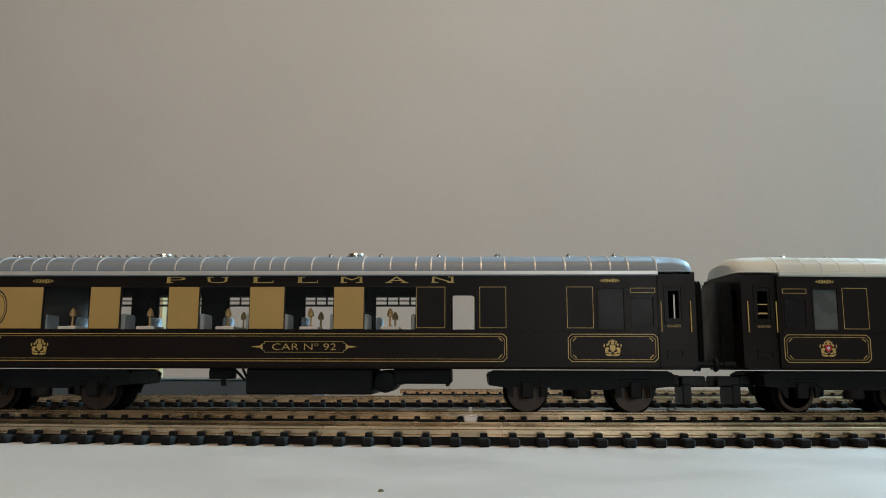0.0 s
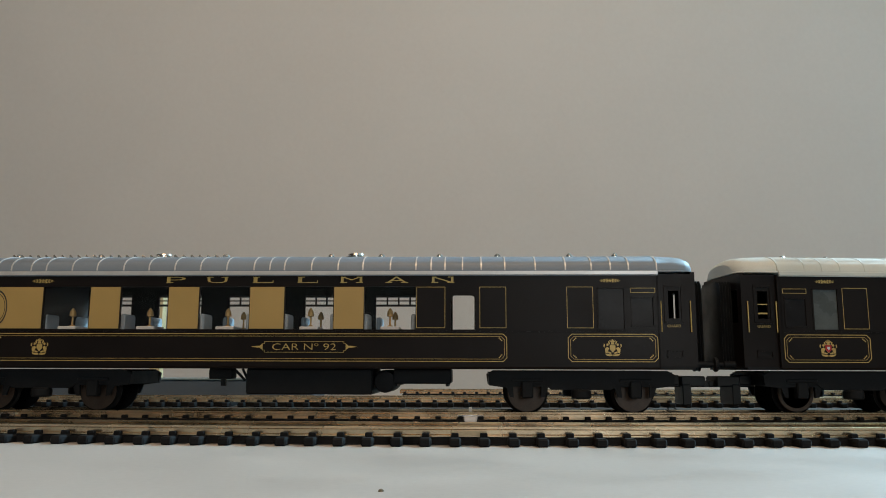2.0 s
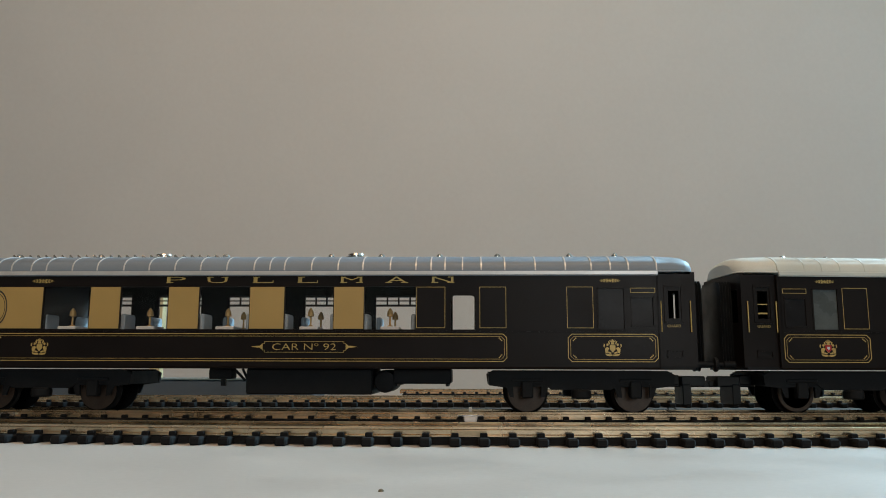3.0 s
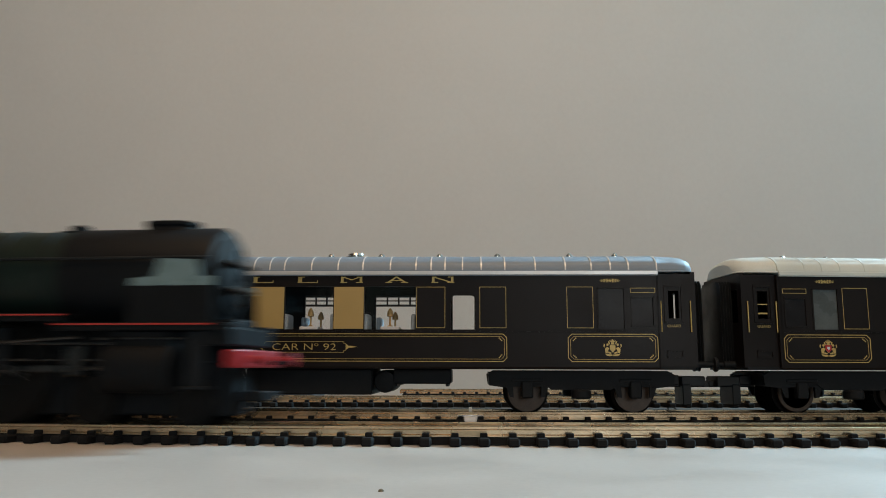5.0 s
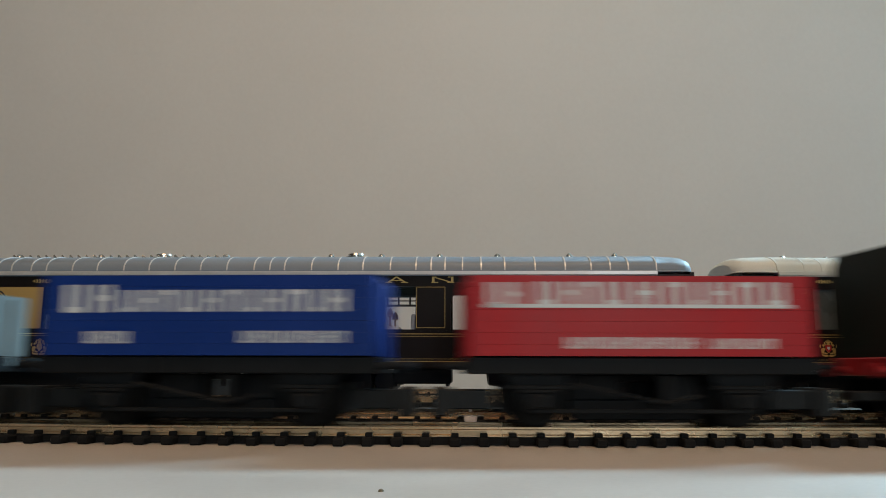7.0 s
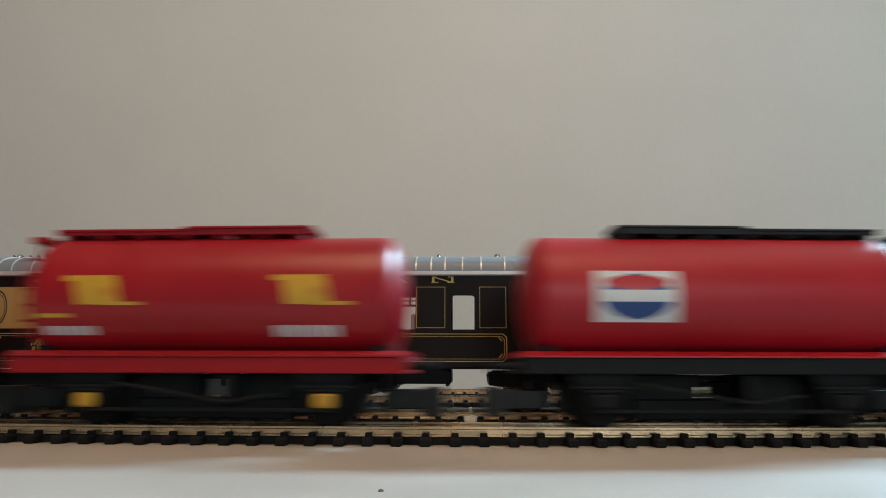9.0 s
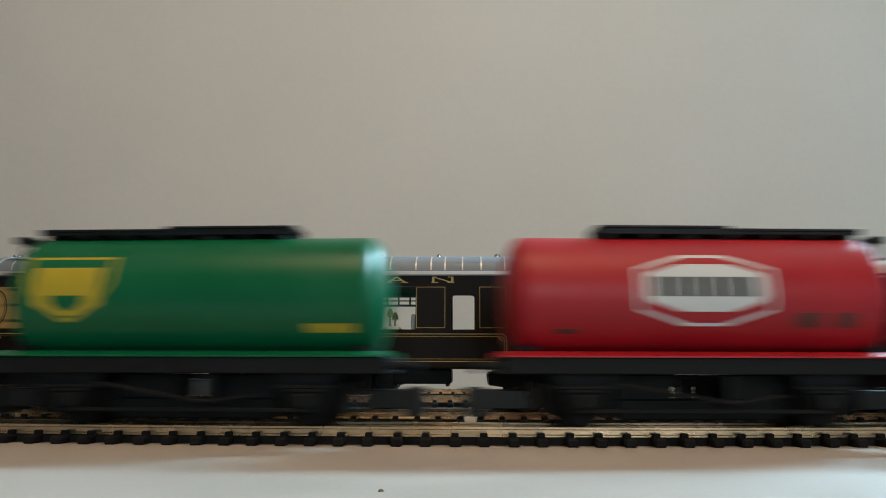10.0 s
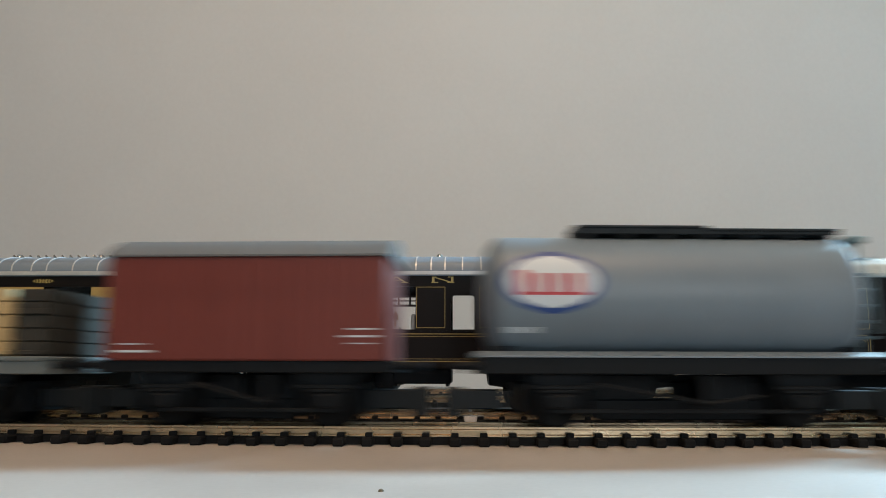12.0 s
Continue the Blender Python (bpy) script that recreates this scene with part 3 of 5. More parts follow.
        if worded:
            back = s > 0
            yy = -H if s < 0 else H
            spans = [(-53.9, -47.3), (-39.7, -32.8), (-23.7, -16.8), (-8.2, -1.4), (6.6, 13.9), (22.2, 29.4), (37.9, 45.2)]
            for (a, b), ch in zip(spans if s < 0 else [(-b, -a) for a, b in spans], "PULLMAN"):
                lettering("letter", ch, a, b, 43.6, 45.7, yy, GOLD, wall, back)
                if ch in "PULMAN":
                    feet = [a + 0.9, b - 0.9] if ch not in "PL" else [a + 1.0]
                    sf = Shape()
                    for f in feet:
                        z = 45.45 if ch == "U" else 43.6
                        sf.box(f - 1.2, f + 1.2, *out(0.06), z, z + 0.25)
                        if ch == "L":
                            sf.box(f - 1.2, f + 1.2, *out(0.06), 45.45, 45.7)
                            sf.slab([(b - 0.35, 43.6), (b, 43.6), (b, 44.5), (b - 0.2, 44.5)], *out(0.06))
                        if ch in "MN":
                            sf.box(f - 1.0, f + 0.6, *out(0.06), 45.45, 45.7)
                    part("serif", sf, GOLD, wall)
            k = 1 if s < 0 else -1
            mid = -5.5 * k
            lettering("car_number", "CAR N\u00ba 92", mid - 10.9, mid + 10.9, 20.7, 22.9, yy, GOLD, wall, back)
            pl = Shape()
            frame_lines(pl, mid - 14.3, mid + 14.3, 19.9, 23.6, *out(0.06), 0.12, 0.8)
            for e in (-1, 1):
                pl.slab([(mid + e * 14.4, 20.8), (mid + e * 15.2, 21.5), (mid + e * 16.2, 21.5), (mid + e * 18.2, 21.8), (mid + e * 16.2, 22.1), (mid + e * 15.2, 22.1), (mid + e * 14.4, 22.8)], *out(0.07))
            part("number_scroll", pl, GOLD, wall)
        # recessed end doors
        yi = H - 1.4
        for e in (-1, 1):
            d = Shape()
            a, b = sorted((e * 114.5, e * E))
            w0, w1 = sorted((e * 118.0, e * 121.6))
            ya, yb = (-yi, -yi + 1.0) if s < 0 else (yi - 1.0, yi)
            d.box(a, w0, ya, yb, 15.2, 46.6)
            d.box(w1, b, ya, yb, 15.2, 46.6)
            d.box(w0, w1, ya, yb, 15.2, 31.6)
            d.box(w0, w1, ya, yb, 41.0, 46.6)
            yo = (ya - 0.35, ya) if s < 0 else (yb, yb + 0.35)
            frame_lines(d, w0 - 1.4, w1 + 1.4, 30.0, 43.0, *yo, 0.7, 0.6)
            frame_lines(d, w0 - 1.0, w1 + 1.0, 18.4, 21.0, *yo, 0.5)
            door = part("end_door", d, UMBER, t)
            if not worded:
                part("window_bar", Shape().box(w0, w1, ya + 0.3, ya + 0.6, 36.4, 36.7).box(w0, w1, ya + 0.3, ya + 0.6, 33.2, 33.7), GOLD, door)
            hr = Shape()
            for x in (e * 115.4, e * 125.3):
                hr.rod((x, (yo[0] if s < 0 else yo[1]) + s * 0.3, 27.0), (x, (yo[0] if s < 0 else yo[1]) + s * 0.3, 37.5), 0.2, 6)
            part("grab_rail", hr, GOLD, door)
            gx = sorted((e * 117.5, e * 122.0))
            lettering("guard_word", "GUARD", gx[0], gx[1], 28.6, 29.5, ya if s < 0 else yb, GOLD, door, s > 0)
            tr = Shape()
            c0, c1 = sorted((e * 113.9, e * 115.1))
            tr.box(c0, c1, *((-H, -yi + 1) if s < 0 else (yi - 1, H)), 15.2, 46.6)
            part("corner_post", tr, UMBER, t)
    # roof: an elliptical skin with hipped ends and ribs
    def section(k, e=0.0, zb=46.0, rise=6.5):
        pr = [(-17.7 * k - e, zb), (-17.7 * k - e, zb + 0.3 if zb > 47 else 47.9)]
        for i in range(0, 19):
            a = math.pi - math.pi * i / 18
            pr.append(((16.9 * k + e) * math.cos(a), max(48.0, zb + 0.4) + (rise + e) * math.sin(a) ** 0.8))
        return pr + [(17.7 * k + e, zb + 0.3 if zb > 47 else 47.9), (17.7 * k + e, zb)]
    tip = [(E + 0.6, section(0.62, 0, 47.6, 3.6)), (E - 0.6, section(0.78, 0, 47.6, 5.0)), (E - 3, section(0.88, 0, 47.5, 5.9)), (E - 7, section(0.94, 0, 47.4, 6.3)), (114.6, section(0.985, 0, 47.3))]
    rs = Shape().loft([(-x, q) for x, q in tip] + [(-114.4, section(1)), (114.4, section(1))] + tip[::-1])
    roof = part("roof", rs, roof_mat, t)
    ribm = SILVER_RIB if roof_mat is SILVER else WHITEROOF
    for x in (-114.4, -109.3, -102.3, -96.9, -87.7, -78.9, -69.5, -60.6, -51.5, -42.5, -33.3, -23.8, -18.3, -13.2, -3.8, 5.4, 14.0, 23.5, 32.3, 37.5, 42.3, 48.3, 54.7, 62.8, 73.2, 83.4, 92.2, 98.7, 104.8, 114.3):
        pr = section(1, 0.16)[2:-2]
        pi = section(1, -0.5)[2:-2]
        rb = Shape()
        n = len(pr)
        vs = [(x + dx, y, z) for dx in (-0.22, 0.22) for y, z in pr + pi[::-1]]
        m = 2 * n
        rb.add(vs, [[i, (i + 1) % m, m + (i + 1) % m, m + i] for i in range(m)] + [[i, i + 1, m - 2 - i, m - 1 - i] for i in range(n - 1)] + [[m + i, m + i + 1, 2 * m - 2 - i, 2 * m - 1 - i] for i in range(n - 1)])
        part("roof_rib", rb, ribm, roof)
    part("gutter", Shape().box(-114.4, 114.4, -17.95, -17.6, 46.3, 47.6, 0.1).box(-114.4, 114.4, 17.6, 17.95, 46.3, 47.6, 0.1), ribm, roof)
    for x in (-115.6, -85.0, -38.2, 0.4, 18.8, 39.9, 60.8, 86.7, 103.0):
        part("small_vent", Shape().lathe([(1.5, -0.6), (1.5, 0.3), (0.9, 0.5), (1.2, 0.8), (0.7, 1.35), (0.1, 1.4)], (x, -2.0, 54.4), n=14), CHROME, roof)
    for x in (-61.9, 9.2):
        part("large_vent", Shape().lathe([(4.6, -0.5), (4.5, 0.2), (2.4, 0.5), (2.4, 0.9), (3.1, 1.0), (2.9, 1.5), (1.0, 1.9), (0.1, 1.9)], (x, -1.0, 54.3), n=22), CHROME, roof)
    bead = Shape()
    for i in range(27):
        x = -116 + i * 3.0
        bead.rod((x + 0.7, -4.6, 54.0), (x - 0.7, -3.8, 55.15), 0.42, 6)
        bead.rod((x - 0.7, -3.8, 55.1), (x - 1.2, -2.8, 54.4), 0.36, 6)
    part("roof_beading", bead, CHROME if roof_mat is SILVER else ribm, roof, kind="stuff")
    # ends, gangways, floor
    for e in (-1, 1):
        a, b = sorted((e * (E - 1.2), e * E))
        for y0, y1, z0, z1 in ((-15.6, -12.6, 15.2, 47.4), (12.6, 15.6, 15.2, 47.4), (-12.6, 12.6, 42, 47.4), (-6.0, -4.6, 15.2, 42), (4.6, 6.0, 15.2, 42), (-12.6, -6.0, 15.2, 30.5), (6.0, 12.6, 15.2, 30.5)):
            part("end_panel", Shape().box(a, b, y0, y1, z0, z1), UMBER, t)
        def mouth(w):
            return [(-w, 15.6), (w, 15.6), (w, 43.4), (w - 1.6, 45.2), (-w + 1.6, 45.2), (-w, 43.4)]
        rings = []
        for k in range(5):
            rings += [(e * (E + 0.1 + 1.0 * k), mouth(8.4)), (e * (E + 0.6 + 1.0 * k), mouth(7.4))]
        part("gangway_bellows", Shape().loft(rings), BLACK, t)
        for y in (-9.6, 9.6):
            part("buffer", BUFFER, FRAME, t, at=mm(e * (E + 0.6), y, 16.2, 0, 0, 0 if e > 0 else 180) @ Matrix.Scale(1.2, 4))
    part("floor_pan", Shape().box(-E + 1, E - 1, -16, 16, 14.4, 15.4), FRAME, t)
    # interior: partition walls, tables, lamps and seats
    inn = Shape().box(38, 39, -15.8, 15.8, 15.4, 46.5).box(70, 71, -15.8, 15.8, 15.4, 46.5).box(-112, -111, -15.8, 15.8, 15.4, 46.5).box(-98, -97.4, -15.8, 15.8, 15.4, 46.5)
    inn.box(71, 113, 12, 13, 15.4, 46.5)
    part("partition", inn, INSIDE, t)
    part("cabin_floor", Shape().box(-110, 37, -15.8, 15.8, 15.5, 18.5), INSIDE, t)
    for i, x in enumerate((-89.8, -62.0, -34.1, -4.8, 23.2)):
        for y in (-9.5, 9.5):
            part("table", Shape().box(x - 3.3, x + 3.3, y - 4.5, y + 4.5, 27.6, 28.9, 0.25).box(x - 0.7, x + 0.7, y - 0.7, y + 0.7, 18.5, 27.6), WHITE, t)
            lp = Shape().lathe([(1.0, 28.9), (0.9, 29.3), (0.35, 29.6), (0.35, 32.4), (1.15, 32.7), (1.0, 34.2), (0.35, 35.3), (0.1, 35.5)], (x - 0.3, y, 0), n=12)
            part("table_lamp", lp, BRASS, t)
            for e in (-1, 1):
                xs = x + e * (8.2 if y < 0 or e > 0 else 6.0)
                part("seat", Shape().box(xs - 0.9, xs + 0.9, y - 4.6, y + 4.6, 18.5, 33.2, 0.5).box(min(xs, xs - e * 4), max(xs, xs - e * 4), y - 4.6, y + 4.6, 18.5, 23.5, 0.4), SEAT, t)
    # underframe equipment
    part("battery_box", Shape().box(-26, 17.4, -13.5, 13.5, 5.7, 14.4, 0.4), FRAME, t)
    part("air_cylinder", Shape().lathe([(0.5, -12.5), (3.4, -12), (3.9, -11), (3.9, 11), (3.4, 12), (0.5, 12.5)], (21.6, 0, 10.2), "y", 20), FRAME, t)
    part("dynamo_box", Shape().box(24.5, 44.4, -12.5, 12.5, 9.4, 14.4, 0.4).box(25, 26, -13, 13, 8.6, 9.4).box(42.5, 43.5, -13, 13, 8.6, 9.4), FRAME, t)
    part("brake_gear", Shape().box(-39.5, -31.5, -12, -6, 10.8, 14.4, 0.3).box(-35, -33.5, -12.5, -11, 8.5, 11).rod((-31, -11, 14.3), (-27, -11, 10.4), 0.5, 6).rod((-28, -11, 14.3), (-26, -11, 10.4), 0.5, 6), FRAME, t)
    for e in (-1, 1):
        bo = Shape()
        cx = 88.4 if e > 0 else -97.5
        for y in (-12.6, 12.6):
            prof = [(-31, 9.0), (-31.5, 12.6), (-29, 14.0), (29, 14.0), (31.5, 12.6), (31, 9.0), (25, 8.2), (22.5, 9.6), (13, 9.6), (10, 7.6), (-10, 7.6), (-13, 9.6), (-22.5, 9.6), (-25, 8.2)]
            bo.slab([(cx + x, z) for x, z in prof], y - 0.9, y + 0.9)
            for w in (-18.2, 18.2):
                bo.box(cx + w - 2.0, cx + w + 2.0, y - 1.6, y + 1.6, 4.8, 10.5, 0.4)
                bo.box(cx + w - 5.5, cx + w + 5.5, y - 1.2, y + 1.2, 10.2, 11.3, 0.2)
                bo.slab([(cx + w - 7.5, 9.8), (cx + w + 7.5, 9.8), (cx + w + 6, 5.2), (cx + w + 4.6, 5.0), (cx + w + 4.8, 8.6), (cx + w - 4.8, 8.6), (cx + w - 4.6, 5.0), (cx + w - 6, 5.2)], y - 0.5, y + 0.5)
            bo.lathe([(3.0, 4.6), (3.4, 5.2), (3.4, 7.2), (2.6, 7.8)], (cx, y, 0), n=14)
        bo.box(cx - 6, cx + 6, -12, 12, 8.0, 13.5)
        bo.box(cx - 31, cx - 29.5, -12, 12, 9, 13.5).box(cx + 29.5, cx + 31, -12, 12, 9, 13.5)
        frame_b = part("bogie_frame", bo, FRAME, t)
        for w in (-18.2, 18.2):
            part("wheelset", COACH_WHEEL, WHEEL, frame_b, at=mm(cx + w, 0, 6.6))
            for y in (-8.86, 8.86):
                part("tyre", TYRE, TYREMAT, frame_b, at=mm(cx + w, y, 6.6))
        a, b = sorted((e * 118, e * 134.4))
        c, d = sorted((e * 124.4, e * 127.4))
        part("coupling", Shape().box(a, b, -2.4, 2.4, 8.4, 10.6, 0.3).box(*sorted((e * 124.2, e * 132.6)), -5.0, 5.0, 8.6, 12.2, 0.4).box(c, d, -5.5, 5.5, 2.4, 9.4, 0.3).box(*sorted((e * 117, e * 124)), -3.4, 3.4, 9.2, 12.6, 0.4), BLACK, t)
    return t


c1 = L2.at(-167.1), L2.at(9.1)
yaw = math.degrees(math.atan2(c1[1][1] - c1[0][1], c1[1][0] - c1[0][0]))
coach("brown_coach", "dark brown and cream coach with gilt lettering and silver roof", mm((c1[0][0] + c1[1][0]) / 2, (c1[0][1] + c1[1][1]) / 2, RAILTOP, 0, 0, yaw), SILVER, SMOKED, True)
sc = -79.0 + 268.9
xa, ya, _ = L2.at(sc - 88)
xb, yb, _ = L2.at(sc + 88)
yaw = math.atan2(yb - ya, xb - xa) - radians(1.2)
coach("brown_coach", "dark brown coach with gilt lining and white roof", mm(xa + 88 * math.cos(yaw), ya + 88 * math.sin(yaw), RAILTOP, 0, 0, math.degrees(yaw) + 180), WHITEROOF, DULLPANE, False)


# ---- the moving train: each vehicle's origin on the rail head at its middle ----
TRAIN = []          # (vehicle, millimetres behind the front buffers, its turning wheels)
SPINS = []          # (wheelset, radius, resting pose)


def wheels(t, mesh, r, xs, label=""):
    for x in xs:
        o = part("wheelset", mesh, WHEEL, t, label, at=mm(x, 0, r))
        SPINS.append((o, r, (x, 0, r)))


def wagon_base(t, half, base, colour=None, sole=(13.4, 17.6), axlebox=None, r=6.3, strip=True):
    """Solebars, headstocks, buffers, couplings, axleguards and two wheelsets."""
    sh = Shape()
    z0, z1 = sole
    for y in (-15.4, 13.4):
        sh.box(-half, half, y, y + 2.0, z0, z1, 0.25)
    for e in (-1, 1):
        a, b = sorted((e * half, e * (half - 2)))
        sh.box(a, b, -13.3, 13.3, z0, z1, 0.2)
    sh.box(-half + 2, half - 2, -13.3, 13.3, z1 - 1.5, z1 - 0.4)
    part("solebar", sh, colour or FRAME, t)
    for w in (-base / 2, base / 2):
        for s in (-1, 1):
            y = 12.4 * s
            g = Shape()
            g.slab([(w - 8.5, z0), (w + 8.5, z0), (w + 3.2, 4.2), (w + 2.2, 3.6), (w - 2.2, 3.6), (w - 3.2, 4.2)], *sorted((y - 0.5, y + 0.5)))
            g.box(w - 7.6, w + 7.6, *sorted((y + s * 0.5, y + s * 2.0)), 9.6, 10.6, 0.2).box(w - 5.0, w + 5.0, *sorted((y + s * 0.5, y + s * 2.0)), 8.7, 9.6, 0.2)
            ag = part("axleguard", g, FRAME, t)
            part("axlebox", Shape().box(w - 2.3, w + 2.3, *sorted((y + s * 0.5, y + s * 2.6)), 4.8, 8.4, 0.5), axlebox or FRAME, ag)
        sh = Shape().box(w - 9.2, w - 8.0, -8.6, 8.6, 3.0, 11, 0.2).box(w + 8.0, w + 9.2, -8.6, 8.6, 3.0, 11, 0.2)
        part("brake_shoe", sh, FRAME, t)
    wheels(t, WAGON_WHEEL, r, (-base / 2, base / 2))
    inner = base / 2 - 9.4
    part("underframe_box", Shape().box(-inner, inner, -6.5, 6.5, 1.6, 6.8, 0.3).box(-inner, -inner * 0.22, -6, 6, 6.7, 13.2, 0.3).box(inner * 0.3, inner, -6, 6, 6.7, 13.2, 0.3).box(-inner, inner, -1, 1, 11.8, 13.2, 0.2), FRAME, t)
    part("vacuum_cylinder", Shape().lathe([(1, 5.4), (3.2, 5.6), (3.4, 6.2), (3.4, 11), (1, 11.4)], (inner * 0.16, 2, 0), n=14), FRAME, t)
    for y in (-13.0, 13.0):
        part("tie_bar", Shape().box(-base / 2 - 2, base / 2 + 2, y - 0.5, y + 0.5, 3.7, 4.7, 0.15), FRAME, t)
    part("brake_lever", Shape().rod((-base / 2 + 8, -15.6, 11), (6, -15.6, 6.2), 0.45, 6).rod((6, -15.6, 6.2), (base / 2 - 12, -15.6, 8.2), 0.45, 6).box(5, 7, -15, 15, 5.6, 13), FRAME, t)
    for e in (-1, 1):
        for y in (-11, 11):
            part("buffer", BUFFER, FRAME, t, at=mm(e * half, y, 15.4, 0, 0, 0 if e > 0 else 180))
        a, b = sorted((e * (half - 8), e * (half + 7)))
        c, d = sorted((e * (half + 3), e * (half + 8.6)))
        part("coupling", Shape().box(a, b, -4, 4, 4.2, 9.2, 0.3).box(c, d, -6, 6, 2.4, 9.8, 0.4), BLACK, t)


def tank_patch(x0, x1, z0, z1, r, cz, lift, shape=None, side=-1):
    """A printed patch that follows the tank's curve: shape(z) gives the (x0, x1) of each row."""
    sh, rows = Shape(), 10
    verts, faces = [], []
    for i in range(rows + 1):
        z = z0 + (z1 - z0) * i / rows
        a = math.asin(max(-0.98, min(0.98, (z - cz) / r)))
        xa, xb = shape(z) if shape else (x0, x1)
        for rad in (r + lift, r - 0.4):
            y = side * rad * math.cos(a)
            zz = cz + rad * math.sin(a)
            verts += [(xa, y, zz), (xb, y, zz)]
    for i in range(rows):
        k = 4 * i
        faces += [[k, k + 1, k + 5, k + 4], [k + 2, k + 3, k + 7, k + 6], [k, k + 4, k + 6, k + 2], [k + 1, k + 5, k + 7, k + 3]]
    faces += [[0, 1, 3, 2], [4 * rows, 4 * rows + 1, 4 * rows + 3, 4 * rows + 2]]
    return sh.add(verts, faces)


TR, TZ = 16.7, 33.6
RUNGS = {}


def tank_wagon(label, paint, d, walk_mat, frame_mat, trim, ladder_mat, prints, axlebox=None):
    """A four-wheeled tank wagon; d = 1 has its ladder at the front end, -1 at the rear."""
    t = thing("tank_wagon", label, "tank wagon", "wagons of the moving train")
    wagon_base(t, 52, 62, frame_mat, axlebox=axlebox)
    L = 47.5
    body = Shape().lathe([(0.5, -L - 3.2), (TR - 10, -L - 2.8), (TR - 6, -L - 2.0), (TR - 3, -L - 1.0), (TR - 1.0, -L + 0.3), (TR, -L + 1.8), (TR, L - 1.8), (TR - 1.0, L - 0.3), (TR - 3, L + 1.0), (TR - 6, L + 2.0), (TR - 10, L + 2.8), (0.5, L + 3.2)], (0, 0, TZ), "x", 48)
    tank = part("tank_barrel", body, paint, t)
    part("saddle_trim", Shape().prism([(-15.8, 17.6), (-15.8, 18.0), (-13, 19.2), (-11, 19.2), (-11, 17.6)], -52, 52).prism([(15.8, 17.6), (15.8, 18.0), (13, 19.2), (11, 19.2), (11, 17.6)], -52, 52), trim, t)
    part("cradle", Shape().box(-45, 45, -9, 9, 15, 18.6).box(-47, -43, -12, 12, 15, 20.5).box(43, 47, -12, 12, 15, 20.5), FRAME, t)
    cw = Shape()
    a, b = sorted((d * -25, d * 47))
    m = d * 11
    for y in (-5.2, 5.2):
        cw.box(a, b, y - 0.35, y + 0.35, 50.9, 52.6, 0.12)
    p, q = sorted((d * -25, m))
    cw.box(p, q, -6.2, 6.2, 52.5, 53.2, 0.15)
    p, q = sorted((m, d * 47))
    cw.box(p, q, -6.0, 6.0, 51.8, 52.5, 0.15)
    for k in range(7):
        x = a + 3 + (b - a - 6) * k / 6
        cw.box(x - 0.5, x + 0.5, -6.2, 6.2, 49.6, 51.2)
    part("catwalk", cw, walk_mat, tank)
    part("filler_hatch", Shape().lathe([(4.4, 0), (4.4, 2.4), (4.7, 2.5), (4.7, 3.1), (1, 3.4)], (0, 0, 49.6), n=18), walk_mat, tank)
    xe = d * (L + 4.2)
    x0, x1 = sorted((xe - d * 3.0, xe + d * 1.6))
    ladder = part("end_ladder", Shape().box(x0, x1, -7, 7, 48.6, 50.4, 0.3), ladder_mat, t)
    for y in (-11.0, -4.2, 4.2, 11.0):
        part("stile", Shape().rod((xe, y, 17.5 if abs(y) < 5 else 24), (xe, y, 49 if abs(y) < 5 else 44), 0.45, 6), ladder_mat, ladder)
    rung = RUNGS.setdefault(ladder_mat.name, Shape().rod((0, -11, 0), (0, 11, 0), 0.4, 6).mesh("rung"))
    for k in range(6):
        part("rung", rung, ladder_mat, ladder, at=mm(xe, 0, 23 + k * 4.2))
    for args, pm, nm in prints:
        for s in (-1, 1):
            kw = dict(args)
            part(nm, tank_patch(kw.get("x0"), kw.get("x1"), kw["z0"], kw["z1"], TR, TZ, kw.get("lift", 0.08), kw.get("shape"), s), pm, tank)
    return t


def rect(x0, x1, z0, z1, lift=0.08):
    return dict(x0=x0, x1=x1, z0=z0, z1=z1, lift=lift)


def bars_row(x0, x1, z0, z1, n, material, name="bar", lift=0.1, gap=0.28):
    w = (x1 - x0) / n
    return [(rect(x0 + i * w, x0 + i * w + w * (1 - gap), z0, z1, lift), material, name) for i in range(n)]


def lens(cx, hw, z0, z1, lift=0.08, p=2.0):
    cz, hh = (z0 + z1) / 2, (z1 - z0) / 2
    f = lambda z: (cx - hw * max(0.02, 1 - (abs(z - cz) / hh) ** p) ** (1 / p), cx + hw * max(0.02, 1 - (abs(z - cz) / hh) ** p) ** (1 / p))
    return dict(z0=z0 + 0.01, z1=z1 - 0.01, shape=f, lift=lift)


def hexagon(cx, hw, cap, z0, z1, zi0, zi1, lift):
    """A wide six-cornered sign: full width between zi0 and zi1, narrowing to cap at top and bottom."""
    def f(z):
        k = 0 if zi0 <= z <= zi1 else ((zi0 - z) / (zi0 - z0) if z < zi0 else (z - zi1) / (z1 - zi1))
        w = hw + (cap - hw) * k
        return cx - w, cx + w
    return dict(z0=z0, z1=z1, shape=f, lift=lift)


def shield(cx, hw, z0, z1, lift):
    def f(z):
        u = (z - z0) / (z1 - z0)
        w = hw * min(1, (max(0.0, u) * 1.7 + 0.02) ** 0.6)
        return cx - w, cx + w
    return dict(z0=z0, z1=z1, shape=f, lift=lift)


